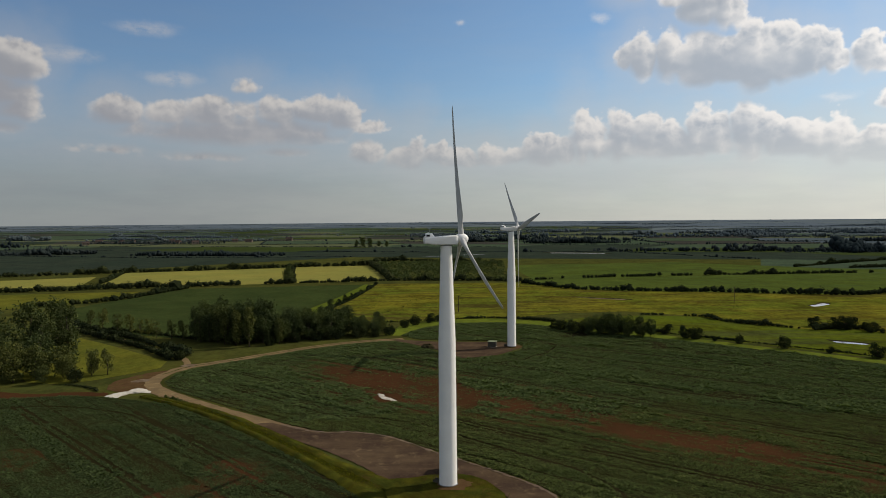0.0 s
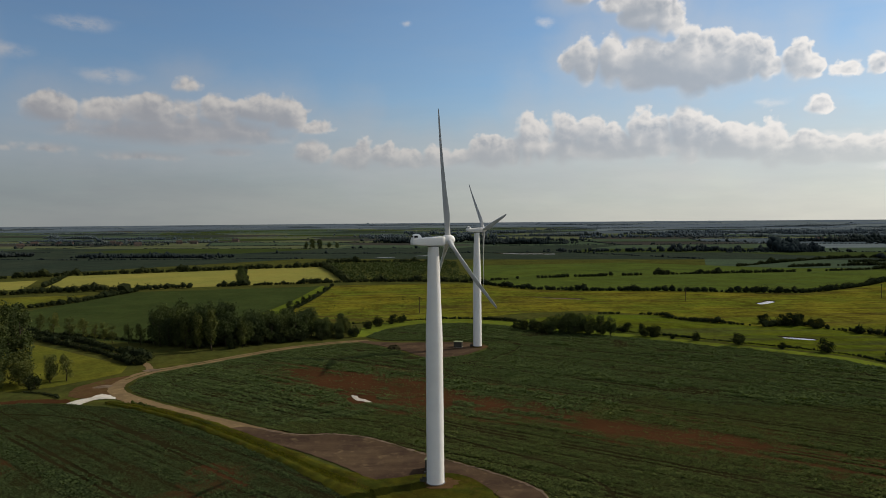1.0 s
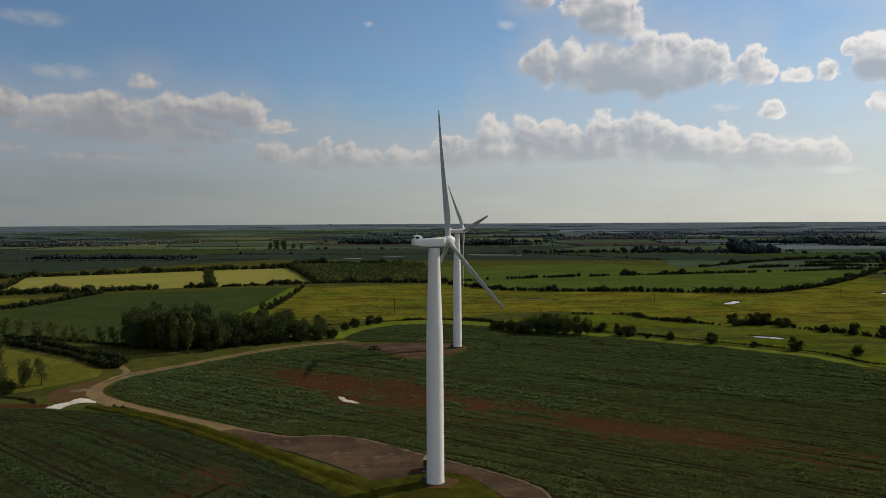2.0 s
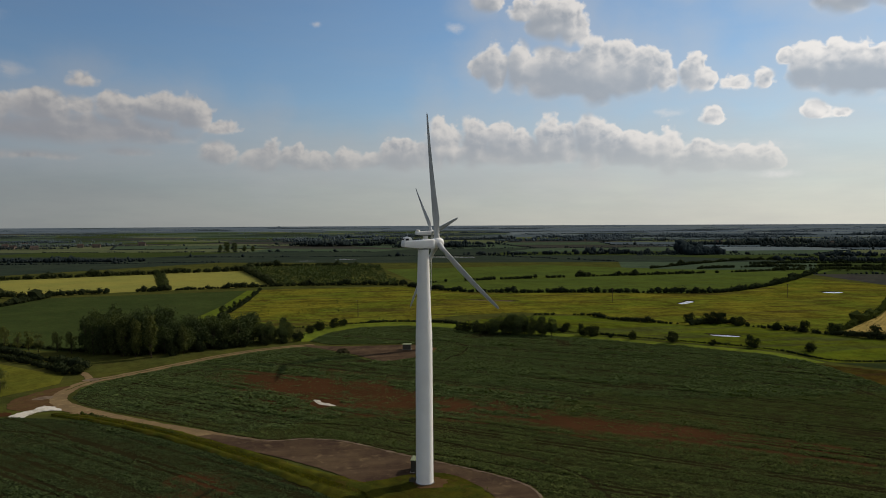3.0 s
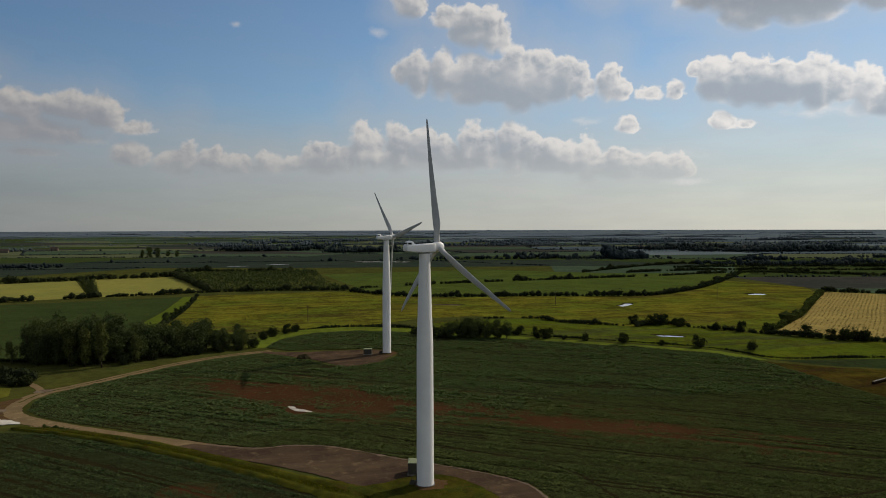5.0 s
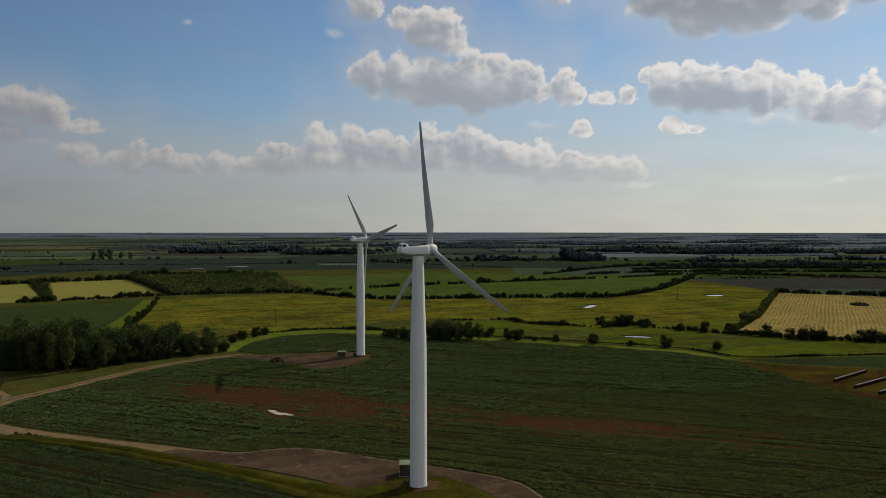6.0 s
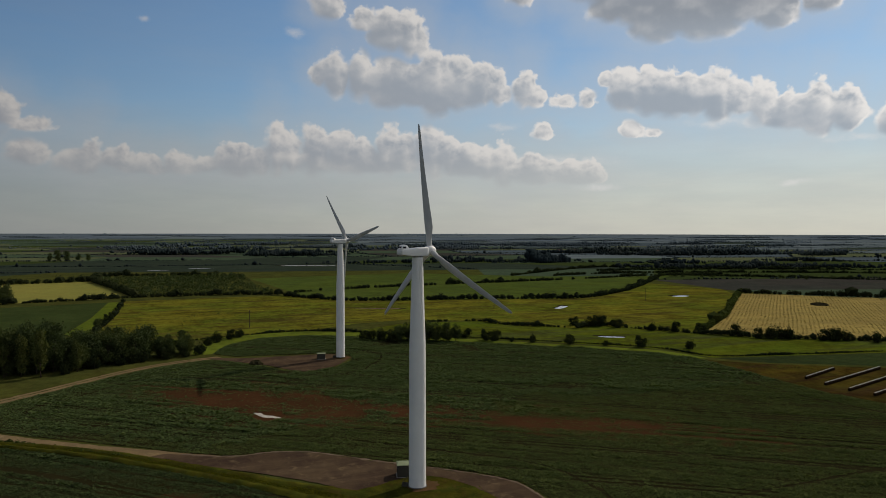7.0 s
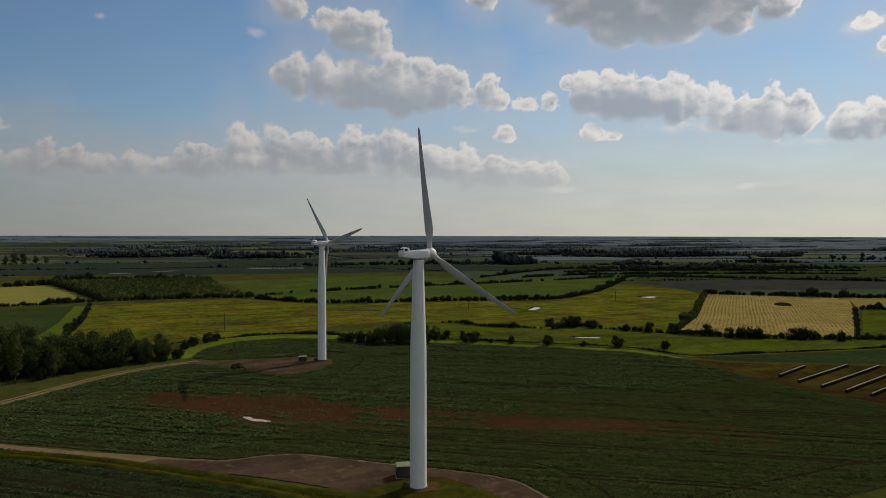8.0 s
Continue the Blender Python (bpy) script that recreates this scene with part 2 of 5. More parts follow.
        c = mix(math_("MULTIPLY", step(sn, 0.42, 0.28), streak[1] * 0.8), c, streak[3])
    if mottle:
        uneven = math_("MULTIPLY_ADD", noise_(pos, 0.045, 6, 0.72, 0.6), 0.6, math_("MULTIPLY", noise_(vec("MULTIPLY", pos, (1, 0.6, 1)), 0.33, 4, 0.7), 0.4))
        c = mix(step(uneven, 0.36, 0.64), mix(1.0, c, (1 - 0.55 * mottle, 1 - 0.62 * mottle, 1 - 0.5 * mottle), "MULTIPLY"), mix(1.0, c, (1 + 0.38 * mottle, 1 + 0.42 * mottle, 1 + 0.25 * mottle), "MULTIPLY"))
    if per == "island":
        r = N.new("ShaderNodeNewGeometry").outputs["Random Per Island"]
        c = mix(r, mix(1.0, c, (0.66, 0.7, 0.7), "MULTIPLY"), mix(1.0, c, (1.32, 1.28, 1.15), "MULTIPLY"))
    if per in ("island", "thing"):
        r = N.new("ShaderNodeObjectInfo").outputs["Random"]
        c = mix(r, mix(1.0, c, (0.8, 0.85, 0.9), "MULTIPLY"), mix(1.0, c, (1.2, 1.15, 1.0), "MULTIPLY"))
    if rows:
        ang, gap, strength, rc = rows
        sx = N.new("ShaderNodeSeparateXYZ")
        L.new(vec("ADD", pos, vec("MULTIPLY", vec("SUBTRACT", noise_(pos, 0.15, 2, out=1), (0.5, 0.5, 0.5)), (gap * 0.35, gap * 0.35, 0))), sx.inputs[0])
        u = math_("ADD", math_("MULTIPLY", sx.outputs[0], -math.sin(radians(ang)) / gap), math_("MULTIPLY", sx.outputs[1], math.cos(radians(ang)) / gap))
        wav = math_("ABSOLUTE", math_("MULTIPLY_ADD", math_("FRACT", u), 2.0, -1.0))
        brk = step(noise_(pos, 0.35, 5, 0.7), 0.40, 0.58)
        c = mix(math_("MULTIPLY", math_("MULTIPLY", step(wav, 0.35, 0.8), strength), brk), c, rc)
    b = N.new("ShaderNodeBsdfPrincipled")
    L.new(c, b.inputs["Base Color"])
    b.inputs["Roughness"].default_value, b.inputs["Metallic"].default_value = rough, metal
    b.inputs["Specular IOR Level"].default_value = spec
    if bump:
        n = N.new("ShaderNodeBump")
        n.inputs["Strength"].default_value, n.inputs["Distance"].default_value = bump, 0.3 / scale / fine
        L.new(small, n.inputs["Height"])
        L.new(n.outputs[0], b.inputs["Normal"])
    surf = b.outputs[0]
    if leafy:
        t = N.new("ShaderNodeBsdfTranslucent")
        L.new(mix(1.0, c, (1.1, 1.25, 0.6), "MULTIPLY"), t.inputs[0])
        s = N.new("ShaderNodeMixShader")
        s.inputs[0].default_value = 0.22
        L.new(surf, s.inputs[1]), L.new(t.outputs[0], s.inputs[2])
        surf = s.outputs[0]
    o = N.new("ShaderNodeOutputMaterial")
    L.new(surf, o.inputs[0])
    return m


M = {}
M["grass"] = material("grass", [(0.072, 0.074, 0.017), (0.053, 0.061, 0.016), (0.083, 0.072, 0.020)], 1, 0.9, 0.5, 3.0, big=0.04, mottle=0.5)
M["verge"] = material("verge_grass", [(0.071, 0.067, 0.009), (0.046, 0.053, 0.009), (0.077, 0.057, 0.014)], 1, 0.9, 0.8, 3.0, big=0.2, mottle=0.7)
M["lush"] = material("lush_grass", [(0.085, 0.118, 0.015), (0.105, 0.13, 0.016)], 1, 0.9, 0.4, 2.0, mottle=0.3)
M["margin"] = material("margin_grass", [(0.128, 0.158, 0.018), (0.100, 0.130, 0.018), (0.140, 0.140, 0.022)], 1, 0.9, 0.5, 2.0, big=0.08, mottle=0.45)
M["pasture"] = material("pasture", [(0.150, 0.136, 0.016), (0.098, 0.118, 0.014), (0.086, 0.057, 0.013)], 1, 0.9, 0.5, 1.5, big=0.02, streak=(-20, 0.9, (0.060, 0.048, 0.013), (0.13, 0.15, 0.018)), mottle=0.75)
M["rough"] = material("rough_grass", [(0.072, 0.050, 0.010), (0.046, 0.040, 0.009), (0.060, 0.030, 0.011)], 1, 0.9, 0.6, 2.0, big=0.06, streak=(30, 0.75, (0.036, 0.020, 0.010), (0.066, 0.052, 0.008)), mottle=0.8)
M["meadow"] = material("meadow", [(0.074, 0.100, 0.010), (0.092, 0.104, 0.010), (0.056, 0.072, 0.010)], 1, 0.9, 0.5, 1.5, big=0.035, streak=(35, 0.85, (0.045, 0.05, 0.017), (0.085, 0.112, 0.017)), mottle=0.6)
M["ripe"] = material("ripe_crop", [(0.25, 0.225, 0.052), (0.215, 0.21, 0.050)], 1, 0.9, 0.4, 1.2, rows=(80, 9.0, 0.25, (0.17, 0.16, 0.052)), big=0.02, mottle=0.22)
M["straw"] = material("straw_stubble", [(0.36, 0.265, 0.080), (0.30, 0.225, 0.070)], 1, 0.9, 0.4, 1.2, big=0.03, streak=(-50, 0.45, (0.20, 0.14, 0.050), (0.42, 0.32, 0.105)), mottle=0.25)
M["swath"] = material("cut_straw", [(0.43, 0.32, 0.105), (0.36, 0.27, 0.09)], 1, 0.95, 0, 2.0, per="island", big=0.1)
M["stubble"] = material("pale_stubble", [(0.27, 0.19, 0.055), (0.22, 0.165, 0.05)], 1, 0.9, 0.3, 1.0, big=0.02)
M["young"] = material("young_crop", [(0.043, 0.060, 0.017), (0.035, 0.051, 0.015), (0.054, 0.056, 0.018)], 1, 0.9, 0.5, 1.5, rows=(15, 3.0, 0.3, (0.034, 0.046, 0.019)), big=0.03, mottle=0.3)
M["olive"] = material("olive_field", [(0.129, 0.124, 0.018), (0.097, 0.106, 0.017)], 1, 0.9, 0.4, 1.0, big=0.02, mottle=0.45)
M["green"] = material("green_field", [(0.078, 0.102, 0.018), (0.062, 0.086, 0.016)], 1, 0.9, 0.4, 1.0, rows=(8, 12.0, 0.2, (0.05, 0.07, 0.030)), big=0.02, streak=(5, 0.5, (0.044, 0.066, 0.022), (0.08, 0.10, 0.024)), mottle=0.4)
# distant field colours, with the haze mixed into the base colour
M["fargreen"] = material("hazed_green_field", [(0.062, 0.088, 0.050), (0.052, 0.076, 0.046)], 1, 0.9, 0.4, 1.0, big=0.02, mottle=0.3)
M["farolive"] = material("hazed_olive_field", [(0.108, 0.120, 0.058), (0.086, 0.102, 0.052)], 1, 0.9, 0.4, 1.0, big=0.02, mottle=0.3)
# green darkened to paint a cloud's shadow on the far fields, slightly blued
M["dark"] = material("cloud_shaded_field", [(0.029, 0.041, 0.029), (0.036, 0.047, 0.032)], 1, 0.9, 0.4, 0.6, big=0.012, mottle=0.4)
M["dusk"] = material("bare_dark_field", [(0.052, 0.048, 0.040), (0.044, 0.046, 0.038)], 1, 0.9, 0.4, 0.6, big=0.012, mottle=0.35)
M["hazefield"] = material("hazed_blue_field", [(0.068, 0.088, 0.098), (0.082, 0.104, 0.114)], 1, 0.9, 0.3, 0.5, big=0.01)
M["farhaze"] = material("hazed_pale_blue_field", [(0.096, 0.122, 0.144), (0.112, 0.138, 0.160)], 1, 0.9, 0.3, 0.5, big=0.004)
M["pale"] = material("hazed_light_field", [(0.135, 0.160, 0.162), (0.105, 0.130, 0.138)], 1, 0.9, 0.2, 0.5, big=0.01)
M["soil"] = material("red_soil", [(0.069, 0.030, 0.013), (0.054, 0.026, 0.011), (0.078, 0.037, 0.016)], 1, 0.95, 0.8, 3.0, rows=(-39, 1.5, 0.35, (0.05, 0.025, 0.012)), big=0.08)
# soil colour darkened to stand for the shade between the plants
M["tilth"] = material("shaded_tilth", [(0.028, 0.024, 0.010), (0.022, 0.020, 0.008), (0.034, 0.026, 0.011)], 1, 0.95, 0.8, 3.0, big=0.08)
M["strip"] = material("crop_strip", [(0.040, 0.054, 0.018), (0.032, 0.045, 0.016), (0.046, 0.050, 0.018)], 1, 0.9, 0.5, 1.5, rows=(15, 3.0, 0.4, (0.018, 0.026, 0.013)), big=0.03, mottle=0.5)
M["track"] = material("dirt_track", [(0.21, 0.145, 0.072), (0.165, 0.115, 0.06), (0.26, 0.19, 0.10)], 1, 0.92, 0.5, 4.0, big=0.15)
M["pad"] = material("hardstanding", [(0.086, 0.057, 0.034), (0.058, 0.038, 0.026), (0.129, 0.089, 0.050)], 1, 0.92, 0.6, 5.0, big=0.16, streak=(-40, 0.28, (0.15, 0.102, 0.058), (0.068, 0.045, 0.030)), mottle=0.25)
M["gravel"] = material("pale_gravel_edge", [(0.20, 0.15, 0.10), (0.13, 0.09, 0.06)], 1, 0.95, 0.6, 6.0, big=0.5)
M["lime"] = material("white_lime", [(0.66, 0.61, 0.51), (0.54, 0.49, 0.40), (0.44, 0.38, 0.29)], 1, 0.95, 0.6, 3.0, big=0.5)
# light base colour adds the bright sky reflection that the gloss lacks
M["water"] = material("sky_bright_water", [(0.40, 0.38, 0.33), (0.30, 0.29, 0.25)], 1, 0.12, 0.02, 3.0, spec=0.5)
M["mud"] = material("dark_bank", [(0.025, 0.022, 0.012), (0.04, 0.035, 0.016)], 1, 0.9, 0.5, 3.0)
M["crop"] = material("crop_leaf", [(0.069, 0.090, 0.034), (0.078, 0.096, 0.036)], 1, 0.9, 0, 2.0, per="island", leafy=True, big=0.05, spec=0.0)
# paler copy of the crop leaf, for the field's far side only
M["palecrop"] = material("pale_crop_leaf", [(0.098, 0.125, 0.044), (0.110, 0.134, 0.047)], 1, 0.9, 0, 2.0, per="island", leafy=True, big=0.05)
M["leaf"] = material("tree_leaf", [(0.064, 0.080, 0.034), (0.076, 0.092, 0.038)], 1, 0.7, 0, 2.0, per="island", leafy=True, big=0.3)
M["willow"] = material("willow_leaf", [(0.095, 0.105, 0.036), (0.112, 0.120, 0.042)], 1, 0.7, 0, 2.0, per="island", leafy=True, big=0.3)
M["hedge"] = material("hedge_leaf", [(0.028, 0.036, 0.018), (0.036, 0.043, 0.020)], 1, 0.75, 0, 2.0, per="island", leafy=True, big=0.1)
M["scrub"] = material("scrub_leaf", [(0.048, 0.062, 0.020), (0.064, 0.078, 0.024)], 1, 0.75, 0, 2.0, per="island", leafy=True, big=0.05)
# three leaf colours for the distance, bluer and paler to paint in haze
M["farleaf"] = material("lightly_hazed_leaf", [(0.025, 0.034, 0.036), (0.034, 0.043, 0.046)], 1, 0.8, 0, 0.2, per="island", big=0.01)
M["hazeleaf"] = material("hazed_leaf", [(0.070, 0.090, 0.106), (0.086, 0.106, 0.122)], 1, 0.8, 0, 0.2, per="island", big=0.01)
M["mistleaf"] = material("strongly_hazed_leaf", [(0.088, 0.112, 0.134), (0.104, 0.128, 0.150)], 1, 0.8, 0, 0.2, per="island", big=0.01)
M["tuft"] = material("grass_tuft", [(0.115, 0.108, 0.012), (0.085, 0.088, 0.010)], 1, 0.9, 0, 2.0, per="island", leafy=True, big=0.3)
M["bark"] = material("bark", [(0.10, 0.08, 0.055), (0.07, 0.055, 0.04)], 1, 0.9, 0.6, 6.0)
M["white"] = material("white_paint", [(0.86, 0.835, 0.78), (0.80, 0.775, 0.725)], 1, 0.45, 0.0, 0.7, per="object", big=0.12, spec=0.3, grain=0.12)
# darker than the tower's white, to paint the blades as backlit
M["blade"] = material("backlit_blade_gelcoat", [(0.54, 0.53, 0.50), (0.46, 0.45, 0.425)], 1, 0.45, 0.0, 1.0, per="object", big=0.15, spec=0.3, grain=0.15)
M["steel"] = material("galvanised_steel", [(0.38, 0.39, 0.40), (0.30, 0.31, 0.32)], 1, 0.45, 0.1, 6.0, metal=0.6)
M["black"] = material("dark_glass", [(0.012, 0.013, 0.015), (0.02, 0.02, 0.022)], 1, 0.15, 0, 2.0)
M["rubber"] = material("dark_seam", [(0.22, 0.22, 0.21), (0.28, 0.28, 0.27)], 1, 0.7, 0, 2.0)
M["concrete"] = material("concrete", [(0.36, 0.33, 0.28), (0.28, 0.25, 0.21)], 1, 0.9, 0.4, 6.0, big=0.6)
M["rust"] = material("rusty_soil", [(0.105, 0.062, 0.028), (0.085, 0.048, 0.022), (0.095, 0.080, 0.022)], 1, 0.95, 0.6, 4.0, big=0.5)
M["kiosk"] = material("grey_green_sheet", [(0.078, 0.072, 0.054), (0.066, 0.060, 0.047)], 1, 0.6, 0.1, 4.0, grain=0.4)
M["roofgreen"] = material("pale_green_roof", [(0.30, 0.33, 0.20), (0.24, 0.27, 0.16)], 1, 0.7, 0.2, 4.0, big=0.5)
M["wrap"] = material("black_bale_wrap", [(0.024, 0.015, 0.009), (0.034, 0.021, 0.012)], 1, 0.75, 0.2, 5.0)
# near-white colour for the sun's highlight on the bale tops
M["glint"] = material("bale_top_glint", [(0.86, 0.84, 0.78), (0.78, 0.75, 0.68)], 1, 0.6, 0.2, 6.0)
M["wood"] = material("grey_pole_wood", [(0.09, 0.065, 0.045), (0.06, 0.045, 0.03)], 1, 0.9, 0.4, 5.0)
M["brick"] = material("brick_wall", [(0.14, 0.11, 0.085), (0.18, 0.145, 0.115)], 1, 0.9, 0.3, 2.0)
M["tile"] = material("clay_tile", [(0.085, 0.062, 0.050), (0.070, 0.054, 0.046)], 1, 0.85, 0.3, 2.0)

# ---- mesh helpers ----
rng = np.random.default_rng(7)


def empty_thing(name, x, y, z=0.0, turn=0.0):
    ob = new(name)
    ob.empty_display_size = 0.5
    ob.matrix_basis = pose(x, y, z, 0, 0, turn)
    return ob


def part(name, bm, mat, parent=None, label="", smooth=False):
    """A bmesh as one mesh object under a thing or a part, or alone."""
    me = bpy.data.meshes.new(name)
    bm.to_mesh(me)
    bm.free()
    me.materials.append(M[mat])
    if smooth:
        me.polygons.foreach_set("use_smooth", [True] * len(me.polygons))
    ob = new(name, me)
    ob.parent = parent
    if label:
        tagged(ob, label)
    return ob


def quads(name, v, mat, parent=None):
    """A mesh of loose four-cornered faces from an array of corners, four by four."""
    n = len(v) // 4
    me = bpy.data.meshes.new(name)
    me.vertices.add(4 * n)
    me.vertices.foreach_set("co", np.ascontiguousarray(v, dtype=np.float32).ravel())
    me.loops.add(4 * n)
    me.loops.foreach_set("vertex_index", np.arange(4 * n, dtype=np.int32))
    me.polygons.add(n)
    me.polygons.foreach_set("loop_start", np.arange(0, 4 * n, 4, dtype=np.int32))
    me.update(calc_edges=True)
    me.validate()
    me.materials.append(M[mat])
    ob = new(name, me)
    ob.parent = parent
    return ob


def soup(name, four, three, mat, parent=None):
    """A mesh of loose four-cornered and three-cornered faces."""
    a, b = len(four) // 4, len(three) // 3
    me = bpy.data.meshes.new(name)
    v = np.concatenate([four, three])
    me.vertices.add(len(v))
    me.vertices.foreach_set("co", np.ascontiguousarray(v, dtype=np.float32).ravel())
    me.loops.add(len(v))
    me.loops.foreach_set("vertex_index", np.arange(len(v), dtype=np.int32))
    me.polygons.add(a + b)
    me.polygons.foreach_set("loop_start", np.concatenate([np.arange(a) * 4, 4 * a + np.arange(b) * 3]).astype(np.int32))
    me.update(calc_edges=True)
    me.validate()
    me.materials.append(M[mat])
    ob = new(name, me)
    ob.parent = parent
    return ob


def ball(sub):
    bm = bmesh.new()
    bmesh.ops.create_icosphere(bm, subdivisions=sub, radius=1.0)
    v = np.array([q.co for q in bm.verts])
    f = np.array([[q.index for q in p.verts] for p in bm.faces])
    bm.free()
    return v, f


OCTA = np.array([(1, 0, 0), (0, 1, 0), (-1, 0, 0), (0, -1, 0), (0, 0, 1), (0, 0, -1)], float), np.array([(i, (i + 1) % 4, 4) for i in range(4)] + [((i + 1) % 4, i, 5) for i in range(4)])
BALLS = {0: OCTA, 1: ball(1)}


def lumps(name, c, r3, mat, r, sub=1, rough=0.22):
    """Many uneven rounded crowns, joined, each an island of its own."""
    v, f = BALLS[sub]
    n = len(c)
    k = v[None] * (1 + rough * r.normal(size=(n, len(v), 1))) * r3[:, None, :] + c[:, None, :]
    me = bpy.data.meshes.new(name)
    me.vertices.add(n * len(v))
    me.vertices.foreach_set("co", np.ascontiguousarray(k, dtype=np.float32).ravel())
    idx = (f[None] + (np.arange(n) * len(v))[:, None, None]).ravel().astype(np.int32)
    me.loops.add(len(idx))
    me.loops.foreach_set("vertex_index", idx)
    me.polygons.add(len(idx) // 3)
    me.polygons.foreach_set("loop_start", np.arange(0, len(idx), 3, dtype=np.int32))
    me.update(calc_edges=True)
    me.validate()
    me.materials.append(M[mat])
    return new(name, me)


def leaf_quads(c, size, r, flat=0.0):
    """Corners of one randomly turned leaf clump at each centre."""
    n = len(c)
    u = r.normal(size=(n, 3))
    u /= np.linalg.norm(u, axis=1)[:, None]
    w = r.normal(size=(n, 3))
    w[:, 2] += flat
    v = np.cross(w, u)
    v /= np.linalg.norm(v, axis=1)[:, None] + 1e-9
    s = np.asarray(size).reshape(-1, 1) * np.ones((n, 1))
    a = r.uniform(0.7, 1.2, (n, 1))
    k = np.stack([c - u * s, c - v * s * 0.62 * a, c + u * s, c + v * s * 0.62 * a], 1)
    return k.reshape(-1, 3)


def smooth_line(pts, step=2.0, closed=False):
    """Catmull-Rom through the points, resampled."""
    p = np.array(pts, float)
    n = len(p)
    out = []
    for i in range(n if closed else n - 1):
        if closed:
            a, b, c, d = p[i - 1], p[i], p[(i + 1) % n], p[(i + 2) % n]
        else:
            a, b, c, d = p[max(i - 1, 0)], p[i], p[i + 1], p[min(i + 2, n - 1)]
        k = max(1, int(np.linalg.norm(c - b) / step))
        for j in range(k):
            t = j / k
            out.append(0.5 * (2 * b + (c - a) * t + (2 * a - 5 * b + 4 * c - d) * t * t + (3 * b - a - 3 * c + d) * t ** 3))
    if not closed:
        out.append(p[-1])
    return np.array(out)


CENTRE = (-28.0, 2.0)


def rise(x, y):
    """Land far off, raised so its edge fits the horizon from the camera."""
    r = math.hypot(x - CENTRE[0], y - CENTRE[1])
    return max(0.0, r - 2400.0) * 0.0121


def sheet(name, pts, z, mat, label, category="field", curved=0.0, jitter=0.0, seed=1):
    """A flat piece of land with that outline."""
    r = np.random.default_rng(seed)
    p = smooth_line(pts, curved, True) if curved else np.array(pts, float)
    if jitter:
        p = p + r.normal(size=p.shape) * jitter
    bm = bmesh.new()
    vs = [bm.verts.new((x, y, z + rise(x, y))) for x, y in p]
    f = bm.faces.new(vs)
    bm.normal_update()
    if f.normal.z < 0:
        f.normal_flip()
    bmesh.ops.triangulate(bm, faces=[f])
    ob = part(name, bm, mat)
    return tagged(ob, label, category, kind="structure")


def ribbon(name, line, wide, z, mat, label, category, crown=0.0, jitter=0.1, step=1.5, seed=3, profile=None):
    """A strip of land along a line, wide metres across, its middle higher by crown."""
    r = np.random.default_rng(seed)
    p = smooth_line(line, step)
    t = np.gradient(p, axis=0)
    t /= np.linalg.norm(t, axis=1)[:, None]
    s = np.stack([-t[:, 1], t[:, 0]], 1)
    bm = bmesh.new()
    rows_ = []
    wides = wide if isinstance(wide, (list, tuple)) else (wide, wide)
    for i in range(len(p)):
        w = np.interp(i / (len(p) - 1), np.linspace(0, 1, len(wides)), wides)
        row = []
        for k, up in profile or ((-0.5, 0), (-0.2, crown), (0.2, crown), (0.5, 0)):
            j = r.normal() * jitter if abs(k) == 0.5 else 0
            q = p[i] + s[i] * (w * k + j)
            row.append(bm.verts.new((q[0], q[1], z + up * (1 + 0.12 * r.normal()))))
        rows_.append(row)
    for a, b in zip(rows_, rows_[1:]):
        for k in range(len(a) - 1):
            bm.faces.new((a[k], a[k + 1], b[k + 1], b[k]))
    bmesh.ops.recalc_face_normals(bm, faces=bm.faces)
    ob = part(name, bm, mat, smooth=True)
    return tagged(ob, label, category, kind="structure")


def inside(x, y, poly):
    """Which of the places lie inside the outline."""
    c = np.zeros(len(x), bool)
    p = np.array(poly, float)
    q = np.roll(p, -1, 0)
    for (ax, ay), (bx, by) in zip(p, q):
        hit = ((ay > y) != (by > y)) & (x < (bx - ax) * (y - ay) / (by - ay + 1e-12) + ax)
        c ^= hit
    return c


def soft_noise(x, y, cell, seed):
    """Smooth value noise from 0 to 1."""
    r = np.random.default_rng(seed)
    g = r.random((128, 128))
    u, v = x / cell, y / cell
    i, j = np.floor(u).astype(int), np.floor(v).astype(int)
    f, h = u - i, v - j
    f, h = f * f * (3 - 2 * f), h * h * (3 - 2 * h)
    i, j = i % 128, j % 128
    i2, j2 = (i + 1) % 128, (j + 1) % 128
    return (g[i, j] * (1 - f) + g[i2, j] * f) * (1 - h) + (g[i, j2] * (1 - f) + g[i2, j2] * f) * h


def box(bm, x0, y0, z0, x1, y1, z1, bevel=0.0):
    r = bmesh.ops.create_cube(bm, size=1)
    vs = r["verts"]
    bmesh.ops.scale(bm, vec=(x1 - x0, y1 - y0, z1 - z0), verts=vs)
    bmesh.ops.translate(bm, vec=((x0 + x1) / 2, (y0 + y1) / 2, (z0 + z1) / 2), verts=vs)
    if bevel:
        bmesh.ops.bevel(bm, geom=list({e for v in vs for e in v.link_edges}), offset=bevel, segments=2, profile=0.5, affect="EDGES")


def loft(bm, rings, caps=True):
    """Skin over rings of equally many points."""
    vs = [[bm.verts.new(p) for p in ring] for ring in rings]
    n = len(vs[0])
    for a, b in zip(vs, vs[1:]):
        for k in range(n):
            bm.faces.new((a[k], a[(k + 1) % n], b[(k + 1) % n], b[k]))
    if caps:
        bm.faces.new(vs[0][::-1]), bm.faces.new(vs[-1])
    bmesh.ops.recalc_face_normals(bm, faces=bm.faces)


